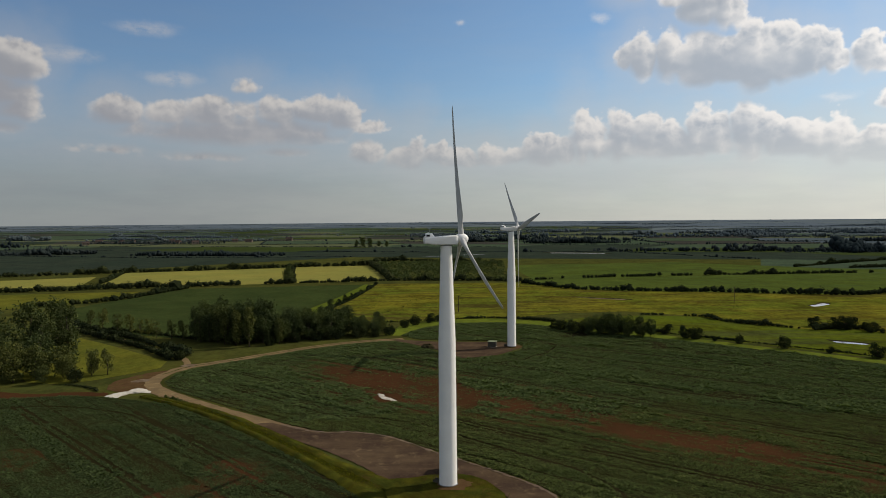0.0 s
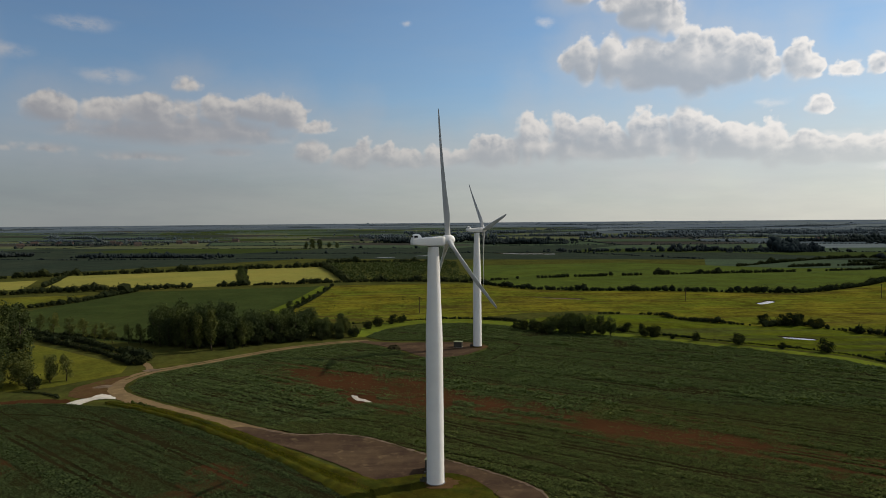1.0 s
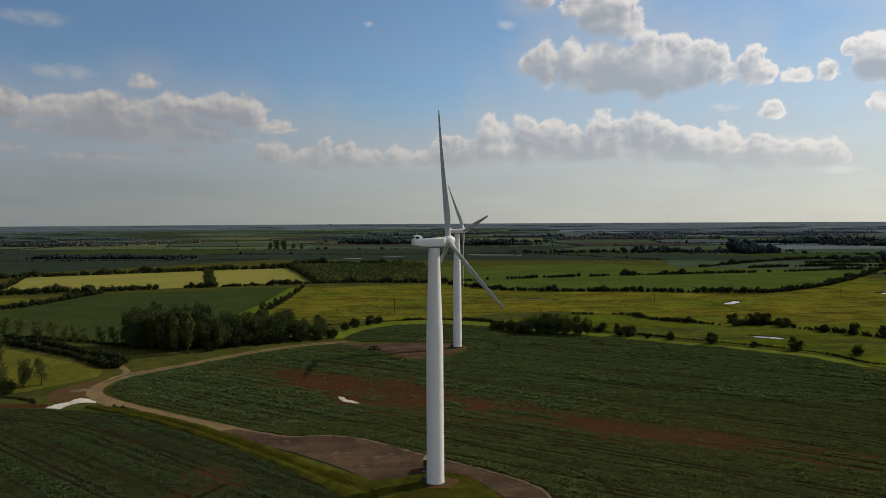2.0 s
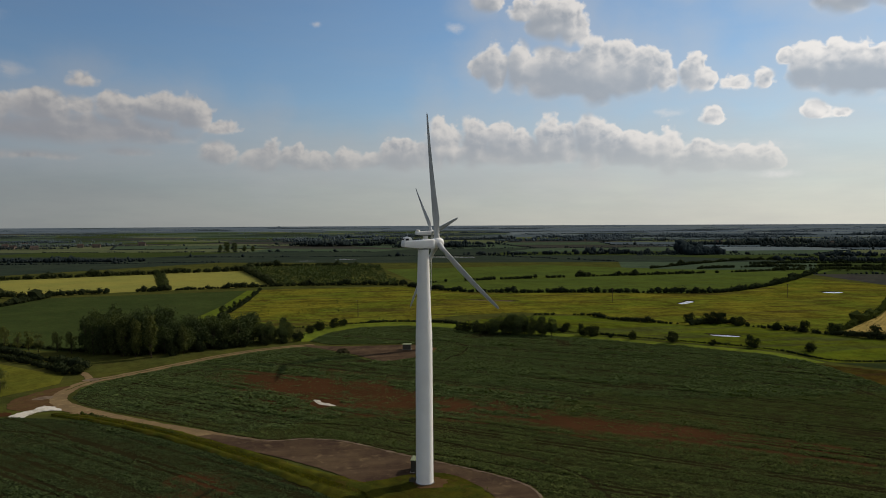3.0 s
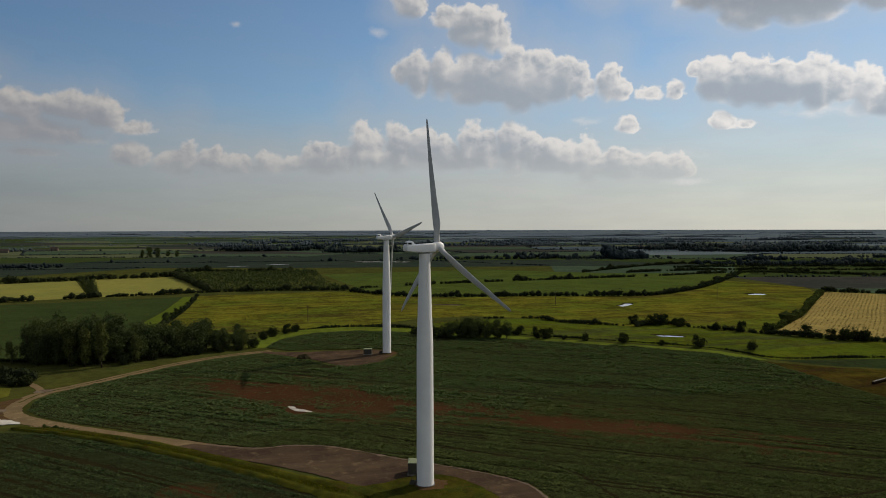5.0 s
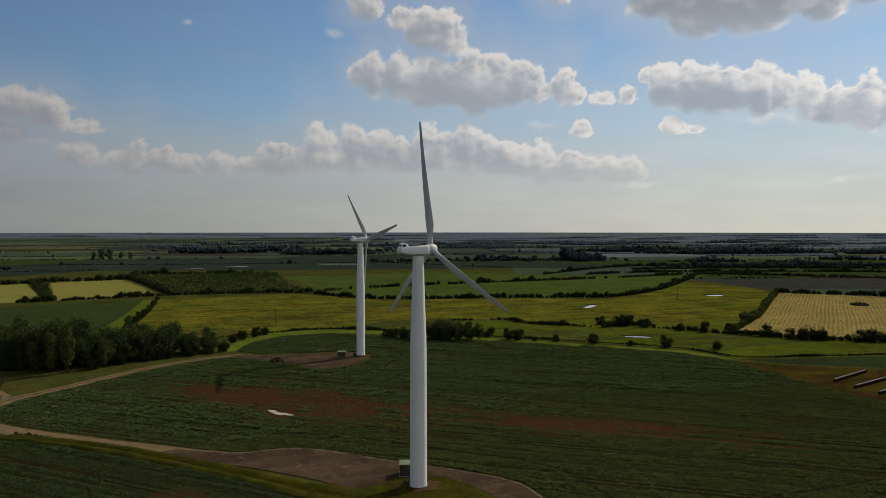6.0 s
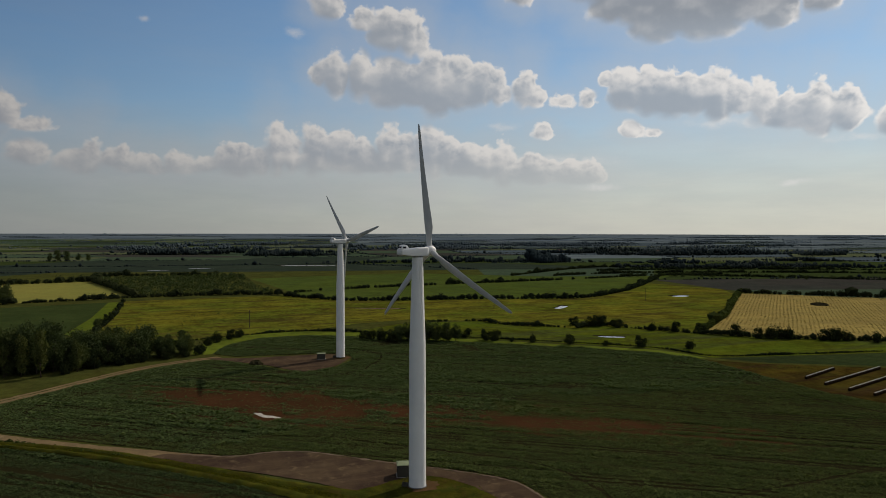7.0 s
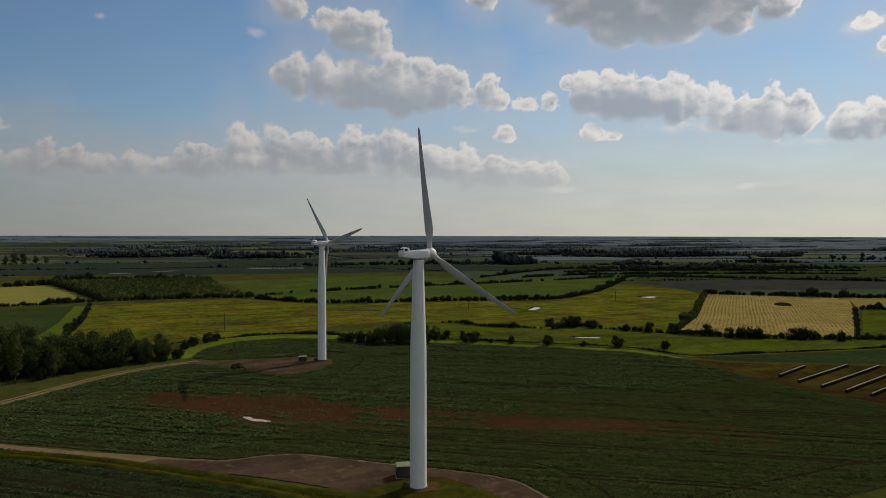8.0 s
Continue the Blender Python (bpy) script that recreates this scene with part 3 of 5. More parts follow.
def ring(r, z, n=32, x=0.0, y=0.0):
    return [(x + r * math.cos(2 * math.pi * k / n), y + r * math.sin(2 * math.pi * k / n), z) for k in range(n)]


def tube(bm, pts, radii, n=7):
    rings = []
    for i, p in enumerate(pts):
        p = Vector(p)
        d = (Vector(pts[min(i + 1, len(pts) - 1)]) - Vector(pts[max(i - 1, 0)])).normalized()
        q = d.to_track_quat("Z", "Y")
        rings.append([p + q @ Vector((radii[i] * math.cos(2 * math.pi * k / n), radii[i] * math.sin(2 * math.pi * k / n), 0)) for k in range(n)])
    loft(bm, rings)


# ---- land ----
def build_ground():
    bm = bmesh.new()
    radii = [0, 60, 120, 200, 300, 450, 650, 900, 1200, 1600, 2000, 2400, 2900, 3400, 3900, 4400, 4850]
    n = 192
    prev = None
    for r_ in radii:
        if r_ == 0:
            prev = [bm.verts.new((CENTRE[0], CENTRE[1], 0))]
            continue
        cur = [bm.verts.new((CENTRE[0] + r_ * math.sin(2 * math.pi * k / n), CENTRE[1] + r_ * math.cos(2 * math.pi * k / n), max(0.0, r_ - 2400) * 0.0121)) for k in range(n)]
        for k in range(n):
            if len(prev) == 1:
                bm.faces.new((prev[0], cur[(k + 1) % n], cur[k]))
            else:
                bm.faces.new((prev[k], prev[(k + 1) % n], cur[(k + 1) % n], cur[k]))
        prev = cur
    bmesh.ops.recalc_face_normals(bm, faces=bm.faces)
    ob = part("ground", bm, "grass")
    if ob.data.polygons[0].normal.z < 0:
        ob.data.flip_normals()
    # outer rings take the two haze-tinted field colours
    ob.data.materials.append(M["hazefield"])
    ob.data.materials.append(M["farhaze"])
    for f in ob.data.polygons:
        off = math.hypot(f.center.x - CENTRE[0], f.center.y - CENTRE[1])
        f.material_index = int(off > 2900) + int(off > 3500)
    tagged(ob, "flat open farmland of dull green grass to the horizon, tinted haze-blue far off", "ground", kind="structure")


build_ground()

TRACK = [(-16, 277.5), (-32, 272.7), (-48, 262.5), (-64.7, 245.6), (-76.7, 233.4), (-83.6, 226.5), (-87.1, 215.8), (-86.0, 204), (-79.6, 194.6), (-70, 185.2), (-60, 176.8), (-48.7, 167.4), (-36, 157), (-28, 151)]
MAIN = [(-19, 272.6), (-31, 269.4), (-46.5, 259.3), (-62.5, 243), (-74.4, 231), (-80.6, 224.6), (-83.4, 215.5), (-82.6, 206), (-77.5, 197.5), (-67.5, 188.3), (-58.5, 180.5), (-47, 171),
        (-37.5, 161.8), (-28.7, 156.0), (-20, 155.2), (-12, 151.6), (-3, 142.6), (7, 132.9), (15, 124.7), (19.5, 117), (20, 108), (17, 98), (10, 85),
        (148, 82), (143.5, 122), (139.5, 144), (141, 162), (144.5, 184), (145.5, 203), (141, 220), (124, 237.5), (105.5, 254.5), (84.5, 274), (60, 292.5), (43.5, 310),
        (25, 320.5), (5, 318.5), (-10, 305), (-17.5, 286), (-10, 276.5), (18, 271.5), (27.5, 267), (30, 260), (27, 252), (19, 241.5), (6.5, 236.5), (0.5, 243.5), (-4, 252.5), (-12, 264)]
SOUTH = [(-12.5, 117.5), (-22.5, 128.5), (-33, 141), (-50.5, 160.5), (-71, 179.5), (-80, 184), (-92, 188.5), (-103, 190), (-121, 187), (-160, 182), (-150, 110), (-60, 84), (-14, 84)]
sheet("field_1", MAIN, 0.05, "tilth", "broad field of dark leafy crop over red-brown soil")
sheet("field_2", SOUTH, 0.05, "tilth", "dark leafy crop field beside the dirt track")
sheet("bare_patch_1", [(-50, 226), (-40, 242), (-26, 234), (-6, 224), (12, 206), (32, 192), (50, 172), (76, 150), (90, 126), (84, 110), (66, 122), (44, 138), (24, 156), (6, 164), (-10, 170), (-28, 182), (-40, 202)], 0.065, "soil", "long bare patch of red-brown soil in the crop", "soil", 3.0, 0.8)
sheet("bare_patch_2", [(-46, 136), (-40, 138), (-34, 133), (-33, 126), (-40, 122), (-47, 128)], 0.065, "soil", "small bare patch of red soil in the crop", "soil", 1.5, 0.4)
sheet("bare_patch_3", [(-52, 119), (-46, 124), (-38, 120), (-36, 112), (-44, 108), (-52, 112)], 0.065, "soil", "small bare patch of red soil in the crop", "soil", 1.5, 0.4)
sheet("bare_patch_4", [(-94, 142), (-86, 145), (-80, 138), (-82, 130), (-92, 132)], 0.065, "soil", "small bare patch of red soil in the crop", "soil", 1.5, 0.4)
ribbon("road_1", TRACK, (4.4, 4.2, 4.4, 4.8, 5.4, 5.0, 6.5), 0.07, "track", "sunlit sandy dirt farm track", "road", 0.03, 0.15)
ribbon("grass_strip_1", TRACK[:7], 0.5, 0.13, "verge", "thin grass strip between the wheel ruts", "grass", 0.02, 0.12, seed=9)
PAD = [(-41, 162.5), (-38, 160.6), (-28.7, 154.8), (-20, 154.0), (-12, 150.4), (-3.2, 141.2), (6.6, 131.6), (14.1, 123.6), (18.5, 116.4), (18.8, 107.5), (16, 98), (9.5, 84), (4, 84), (9.5, 98), (11.2, 111),
       (9.6, 119.4), (6.2, 125.8), (1.5, 127.9), (-3.2, 127.4), (-7.6, 125.8), (-11, 125.6), (-14, 130), (-19.5, 136.6), (-27.5, 144.8), (-36, 152), (-45, 160)]
sheet("hardstanding_1", PAD, 0.125, "pad", "dull purple-brown compacted hardstanding round the turbine foot", "road", 1.5, 0.10)
ribbon("gravel_edge_1", [(-38, 161.0), (-28.7, 155.2), (-20, 154.4), (-12, 150.8), (-3.2, 141.6), (6.6, 132.0), (14.1, 124.0), (18.5, 116.8), (18.8, 107.5)], 0.55, 0.14, "gravel", "pale gravel edge of the hardstanding", "road", 0.03, 0.16, 0.8)
PAD2 = [(-20, 277.5), (-6, 271.5), (20, 268.5), (27, 263), (28.5, 258), (25.5, 252.5), (18, 243), (6.5, 238.2), (2, 244.5), (-3, 254.5), (-12, 266), (-19, 273.5)]
sheet("hardstanding_2", PAD2, 0.125, "pad", "brown hardstanding at the far turbine", "road", 1.5, 0.15)
ribbon("verge_1", [(-82, 188.2), (-79, 186.7), (-70.5, 181.6), (-58.5, 172.2), (-49, 163.2), (-38.5, 151.8), (-30, 142.2), (-22, 132.6), (-15, 124.6), (-9, 117.5), (-4, 108), (-2, 96), (-2, 84)],
       (1.5, 4.5, 5.2, 5.4, 5.8, 6.0, 8.0, 12.0, 15.0, 16.0), 0.03, "verge", "grassy bank of yellowing grass along the track", "verge", 0.0, 0.2,
       profile=((-0.5, 0.1), (-0.40, 0.45), (-0.28, 0.62), (-0.12, 0.06), (0.02, 0.10), (0.14, 0.62), (0.32, 0.42), (0.5, 0.08)))
ISLAND = [(-3.2, 127.0), (1.5, 127.5), (6.0, 125.4), (9.3, 119.2), (10.8, 111), (9.2, 98), (4, 85), (-6, 85), (-9, 110), (-11, 122), (-10, 125.2), (-7, 125.5)]
sheet("verge_2", ISLAND, 0.40, "verge", "mown yellow-green grass round the turbine foot", "verge", 1.5, 0.12)
sheet("margin_1", [(-17.5, 286), (-10, 305), (5, 318.5), (25, 320.5), (43.5, 310), (60, 292.5), (84.5, 274), (105.5, 254.5), (124, 237.5), (141, 220), (145.5, 203), (150, 202), (146.5, 222), (129, 241.5), (110, 260), (90, 280),
                   (67, 303), (48, 322), (26, 333), (1, 330), (-18, 313), (-25, 289)], 0.08, "margin", "bright green grass margin round the crop", "verge", 3.0, 0.3)
sheet("ploughed_strip_1", [(-130, 196), (-113, 192.5), (-104, 194.6), (-93, 192.6), (-92, 189.8), (-103, 189.6), (-121, 187.5)], 0.09, "soil", "bare red-brown soil at the field corner", "soil", 2.0, 0.3)
sheet("yard_1", [(-98, 207), (-95.4, 197.2), (-88, 194), (-83, 198), (-86, 212), (-87, 222), (-92, 219), (-96, 212)], 0.085, "rust", "trodden red-brown earth at the bend of the track", "soil", 1.5, 0.3)
sheet("lawn_1", [(-150, 288), (-127, 268), (-94, 237), (-92, 226), (-97, 219), (-105, 209), (-112, 204), (-124, 207), (-150, 240)], 0.06, "olive", "mown yellow-green paddock grass between hedges", "field", 0, 0)
sheet("margin_2", [(-100, 262), (-88, 266), (-60, 259), (-50, 268), (-24, 279), (-20, 281), (-22, 288), (-52, 283), (-74, 270), (-90, 275), (-106, 282)], 0.06, "grass", "strip of dull green grass before the copse", "verge", 3.0, 0.3)
sheet("field_3", [(-205, 376), (-199, 420), (-180, 496), (-76, 514), (-58, 518), (-65, 428), (-74, 365), (-72, 330), (-100, 284), (-108, 284), (-165, 312)], 0.06, "young", "smooth dark green crop field behind the copse")
sheet("field_4", [(-74, 362), (-65, 425), (-57.5, 516), (-49, 519), (-54, 445), (-62, 378), (-64, 360)], 0.075, "lush", "light green grass track between fields", "field")
sheet("field_5", [(-62, 352), (-61, 378), (-53.5, 445), (-48.5, 520), (-2, 524), (62, 522), (90, 470), (119, 456), (170, 444), (213, 428), (250, 421), (329, 464), (390, 515), (402, 440), (368, 392), (262, 301), (198, 256),
                  (180, 277), (171, 294), (154, 291), (128, 316), (122, 334), (92, 355), (60, 350), (26, 332), (2, 329), (-17, 324), (-40, 330)], 0.06, "pasture", "wide ochre-green rough pasture with drains")
sheet("field_6", [(122, 333), (104, 338), (80, 340), (47, 322), (65, 302), (90, 283), (111, 264), (131, 245), (149, 225), (153, 202), (182, 194), (241, 179), (300, 160), (340, 170), (262, 200), (231, 217), (210, 233), (196, 251), (179, 277), (171, 294), (154, 291), (128, 315)], 0.055, "meadow", "damp green meadow between hedges")
sheet("field_7", [(66, 540), (70, 560), (66, 722), (247, 745), (350, 640), (443, 605), (367, 588), (278, 581), (191, 572), (125, 563)], 0.06, "green", "plain mid-green grass field")
sheet("field_8", [(62, 514), (70, 545), (125, 561), (190, 570), (278, 579), (367, 586), (443, 600), (495, 598), (402, 528), (329, 467), (250, 422), (213, 429), (170, 445), (117, 457), (88, 471)], 0.06, "green", "long green field between two hedges")
sheet("field_9", [(-262, 540), (-296, 655), (-157, 708), (-119, 533), (-185, 516)], 0.06, "ripe", "ripening pale yellow crop field")
sheet("field_10", [(-154, 722), (-76, 740), (-40, 551), (-113, 534)], 0.06, "ripe", "ripening yellow crop field with faint tramlines")
sheet("field_11", [(-380, 570), (-300, 610), (-272, 530), (-330, 490)], 0.06, "ripe", "pale ripe crop field behind a hedge")
sheet("field_12", [(-330, 455), (-206, 480), (-201, 421), (-229, 392), (-280, 360)], 0.06, "olive", "olive-green grass field behind the trees")
sheet("field_13", [(-76, 745), (-72, 800), (0, 795), (64, 740), (56, 535), (-38, 551)], 0.06, "grass", "scrubby grass under the young plantation")
sheet("field_14", [(384, 403), (452, 332), (379, 281), (258, 204), (203, 256), (264, 300)], 0.065, "straw", "harvested straw field with rows of cut straw")
sheet("field_15", [(455, 335), (530, 295), (420, 250), (384, 281)], 0.065, "stubble", "golden stubble field")
sheet("field_16", [(379, 276), (420, 248), (380, 190), (300, 165), (262, 202)], 0.06, "meadow", "green paddock behind a hedge")
sheet("field_17", [(147, 200), (162, 184), (200, 158), (240, 140), (250, 90), (148, 84), (144.2, 122), (140.4, 144), (142, 162), (145, 184)], 0.055, "rough", "rough ochre and rust-coloured waste ground beside the crop")
sheet("field_18", [(153, 201), (182, 193), (241, 178), (300, 158), (262, 138), (204, 160), (164, 186)], 0.06, "strip", "strip of dark green crop beyond the waste ground")


def puddle(name, pts, mat, label, category, z=0.1, bank=0.0):
    if bank:
        c = np.mean(pts, axis=0)
        sheet(name + "_bank", [(c[0] + (x - c[0]) * 1.25 + 0.9, c[1] + (y - c[1]) * 1.35 + bank) for x, y in pts], z - 0.015, "mud", "dark muddy bank of a field pond", "bank", 0.8, 0.1)
    sheet(name, pts, z, mat, label, category, 0.8, 0.08)


puddle("pond_1", [(194, 371.5), (194, 367), (199, 369.5), (207, 376.5), (204.5, 380), (198.5, 374.5)], "water", "pond in the pasture, pale with painted sky reflection", "pond", bank=2.5)
puddle("pond_2", [(146.6, 264), (146.8, 260.5), (150.5, 258), (155, 256), (155.4, 258), (151.5, 261.5)], "water", "pond in the meadow, pale with painted sky reflection", "pond", bank=2.5)
puddle("pond_3", [(318, 405), (322, 399), (331, 402), (327, 407)], "water", "small pond at the pasture's end, pale with painted sky reflection", "pond", bank=4.0)
puddle("pond_4", [(79, 420), (92, 411), (104, 405), (104.5, 408), (92, 414)], "gravel", "thin pale muddy hollow in the pasture", "pond", bank=3.0)
puddle("pond_5", [(147, 968), (165, 956), (190, 948), (213, 938), (216, 946), (196, 955), (175, 964), (158, 972)], "water", "long bright lake far across the fields", "pond", 0.3, bank=8.0)
puddle("pond_6", [(24, 938), (40, 934), (56, 936), (44, 942)], "water", "small bright pool far across the fields", "pond", 0.3)
puddle("pond_7", [(-26, 908), (-10, 905), (2, 906), (-12, 911)], "water", "small bright pool far off", "pond", 0.3)

# ---- wind turbines ----
HUB_H, RADIUS = 43.6, 23.7


def blade_mesh():
    """A twisted, tapered blade along +z from the hub's middle, the rotor's axis along +x."""
    bm = bmesh.new()
    stations = [(0.5, 1.0, 1.0, 0), (1.6, 1.0, 1.0, 0), (2.6, 1.35, 0.72, 16), (4.2, 2.05, 0.34, 14), (6.0, 2.05, 0.27, 11), (9.0, 1.85, 0.23, 7), (13.0, 1.55, 0.21, 4),
                (17.0, 1.22, 0.2, 2), (20.5, 0.95, 0.19, 1), (22.6, 0.74, 0.18, 0.5), (23.4, 0.52, 0.17, 0), (RADIUS, 0.16, 0.16, 0)]
    rings = []
    for z, chord, thick, twist in stations:
        chord *= 1.0 if thick > 0.9 else 0.9
        pts = []
        for k in range(18):
            a = 2 * math.pi * k / 18
            u = math.cos(a)
            # a round root grows into a wing section: blunt nose, thin tail
            nose = 0.5 + 0.5 * u
            t_ = math.sin(a) * (0.5 * thick * (1 if thick > 0.9 else 1.25 * math.sqrt(max(nose, 0)) * (1.15 - 0.35 * nose)))
            y = (u * 0.5 - (0.0 if thick > 0.9 else 0.18)) * chord
            x = t_ * chord
            w = radians(twist + 4)
            pts.append((x * math.cos(w) - y * math.sin(w) + 0.0012 * z * z, x * math.sin(w) + y * math.cos(w), z))
        rings.append(pts)
    loft(bm, rings)
    return bm


def turbine(x, y, axis, phase, label):
    """axis: degrees clockwise from +y in which the rotor faces."""
    t = empty_thing("wind_turbine", x, y, 0)
    tagged(t, label, "wind turbine", "wind turbines")
    # tower in three flanged lengths
    levels = [0.35, 14.5, 26.5, HUB_H - 0.8]
    radius = lambda z: float(np.interp(z, (0, 14, 25.5, 27.5, 31.5, 42.5), (1.58, 1.54, 1.50, 1.46, 1.31, 0.98)))
    for a, b in zip(levels, levels[1:]):
        bm = bmesh.new()
        steps = 12
        loft(bm, [ring(radius(a + (b - a) * k / steps), a + (b - a) * k / steps, 48) for k in range(steps + 1)])
        part("tower_section", bm, "white", t, "white painted steel tower section", True).data.set_sharp_from_angle(angle=radians(40))
    for z in levels[1:3]:
        bm = bmesh.new()
        loft(bm, [ring(radius(z) + 0.012, z - 0.07, 48), ring(radius(z) + 0.012, z + 0.07, 48)], False)
        part("flange_seam", bm, "white", t, "thin welded flange seam", True)
    bm = bmesh.new()
    loft(bm, [ring(1.92, 0.0, 48), ring(1.92, 0.42, 48), ring(1.86, 0.5, 48), ring(1.65, 0.5, 48)])
    part("foundation", bm, "rust", t, "round foundation stained with rust-brown soil", False)
    bm = bmesh.new()
    loft(bm, [ring(1.74, 0.49, 48), ring(1.74, 0.58, 48), ring(1.6, 0.58, 48)], False)
    part("base_flange", bm, "rubber", t, "dull bolted steel base flange")
    # door with its steps, on the side of the kiosk
    door = bmesh.new()
    w = 0.32
    outer = [[((1.63 + d) * math.sin(s), (1.63 + d) * math.cos(s), z) for d, s, z in ((0.0, -w, 1.1), (0.0, w, 1.1), (0.0, w, 2.9), (0.0, -w, 2.9))],
             [((1.67) * math.sin(s), (1.67) * math.cos(s), z) for s, z in ((-w, 1.1), (w, 1.1), (w, 2.9), (-w, 2.9))]]
    loft(door, outer)
    bmesh.ops.rotate(door, cent=(0, 0, 0), matrix=Matrix.Rotation(radians(62), 3, "Z"), verts=door.verts)
    d = part("door", door, "kiosk", t, "grey steel access door")
    st = bmesh.new()
    for k in range(4):
        box(st, -0.45, 1.75 + 0.26 * (3 - k), 0.25 + 0.2 * k, 0.45, 2.05 + 0.26 * (3 - k), 0.29 + 0.2 * k)
    box(st, -0.5, 1.7, 0.1, -0.45, 2.85, 0.95), box(st, 0.45, 1.7, 0.1, 0.5, 2.85, 0.95)
    for s in (-0.48, 0.48):
        tube(st, [(s, 2.8, 0.1), (s, 2.75, 1.2), (s, 1.85, 2.0), (s, 1.7, 2.0)], [0.025] * 4, 6)
    bmesh.ops.rotate(st, cent=(0, 0, 0), matrix=Matrix.Rotation(radians(62), 3, "Z"), verts=st.verts)
    part("steps", st, "kiosk", t, "dull grey steel access steps with rails")
    # nacelle: local +x is the way the rotor faces
    head = pose(0, 0, HUB_H, 0, 0, 90 - axis)
    bm = bmesh.new()
    prof = [(-3.95, 0.80, -0.38, 0.30), (-3.85, 0.95, -0.52, 0.45), (-2.6, 1.10, -0.72, 0.58), (-1.6, 1.14, -0.80, 0.66), (1.3, 1.10, -0.82, 0.86), (1.8, 1.0, -0.74, 0.82), (1.98, 0.84, -0.62, 0.70)]
    rings = []
    for px_, hw, lo, hi in prof:
        pts = []
        for k in range(28):
            a = 2 * math.pi * k / 28
            c, s = math.cos(a), math.sin(a)
            f = 0.24
            yy = math.copysign(abs(c) ** f, c) * hw
            zz = (lo + hi) / 2 + math.copysign(abs(s) ** f, s) * (hi - lo) / 2
            pts.append((px_, yy, zz))
        rings.append(pts)
    loft(bm, rings)
    nac = part("nacelle", bm, "white", t, "long white rounded nacelle housing", True)
    nac.matrix_basis = head
    nac.data.set_sharp_from_angle(angle=radians(35))
    bm = bmesh.new()
    rings = []
    for px_, hw, hi in ((-3.92, 0.66, 0.62), (-3.62, 0.80, 1.22), (-3.1, 0.84, 1.36), (-2.5, 0.76, 1.22), (-2.15, 0.6, 0.72)):
        rings.append([(px_, hw * c, 0.3 + (hi - 0.3) * s) for c, s in [(-1, 0), (-1, 0.55), (-0.75, 0.95), (-0.35, 1.0), (0.35, 1.0), (0.75, 0.95), (1, 0.55), (1, 0)]])
    loft(bm, rings)
    hood = part("cooler_hood", bm, "white", nac, "raised white vent hood", True)
    hood.data.set_sharp_from_angle(angle=radians(40))
    for s in (-0.28, 0.28):
        bm = bmesh.new()
        box(bm, -3.86, s - 0.22, 0.62, -3.62, s + 0.22, 1.02, 0.03)
        part("vent", bm, "black", nac, "dark vent opening")
    for s in (-1, 1):
        bm = bmesh.new()
        box(bm, -3.62, s * 0.80 - 0.05, 0.68, -3.0, s * 0.80 + 0.05, 1.02, 0.02)
        part("vent", bm, "black", nac, "dark vent opening")
    bm = bmesh.new()
    tube(bm, [(-2.9, 0.3, 1.4), (-2.9, 0.3, 2.05)], [0.03, 0.02], 6)
    tube(bm, [(-3.15, 0.3, 2.0), (-2.65, 0.3, 2.0)], [0.02, 0.02], 6)
    part("wind_vane", bm, "steel", nac, "thin wind vane mast")
    bm = bmesh.new()
    loft(bm, [ring(1.01, -0.98, 40), ring(1.06, -0.92, 40), ring(1.06, -0.74, 40)])
    yaw = part("yaw_collar", bm, "rubber", nac, "dark yaw bearing collar", True)
    yaw.data.set_sharp_from_angle(angle=radians(35))
    bm = bmesh.new()
    loft(bm, [[(px_, r_ * math.cos(2 * math.pi * k / 28), r_ * math.sin(2 * math.pi * k / 28)) for k in range(28)]
              for px_, r_ in ((1.9, 0.7), (2.02, 0.9), (2.7, 0.98), (3.3, 0.9), (3.75, 0.6), (3.95, 0.22), (3.98, 0.04))])
    hub = part("hub", bm, "white", t, "rounded white rotor hub", True)
    hub.matrix_basis = head @ pose(0, 0, 0, 0, -4, 0)
    for k in range(3):
        bl = part("blade", blade_mesh(), "blade", hub, "long tapered blade, greyed in colour for backlight", True)
        bl.matrix_basis = pose(2.75, 0, 0, phase + 120 * k, 0, 0)
        bl.data.set_sharp_from_angle(angle=radians(50))
    return t


turbine(0.3, 122.5, 79, -6, "tall white three-bladed wind turbine beside a kiosk on brown hardstanding")
turbine(24.9, 258.0, 79, -43, "white three-bladed wind turbine standing farther off in the crop")


def kiosk(x, y, turn, w, d, h, label):
    k = empty_thing("transformer_kiosk", x, y, 0.1, turn)
    tagged(k, label, "transformer kiosk", "transformer kiosks")
    bm = bmesh.new()
    box(bm, -w / 2, -d / 2, 0.12, w / 2, d / 2, h, 0.03)
    body = part("body", bm, "kiosk", k, "dull grey-green steel body")
    for s in (-1, 1):
        bm = bmesh.new()
        box(bm, s * w * 0.24 - w * 0.21, -d / 2 - 0.03, 0.25, s * w * 0.24 + w * 0.21, -d / 2 - 0.002, h - 0.15, 0.01)
        dr = part("door", bm, "kiosk", body, "grey-green steel door")
    for s in np.linspace(-0.3, 0.3, 4):
        bm = bmesh.new()
        box(bm, -w / 2 - 0.025, s * d - 0.16, h * 0.6, -w / 2 - 0.003, s * d + 0.16, h * 0.85)
        part("louvre", bm, "rubber", body, "dark louvre")
    bm = bmesh.new()
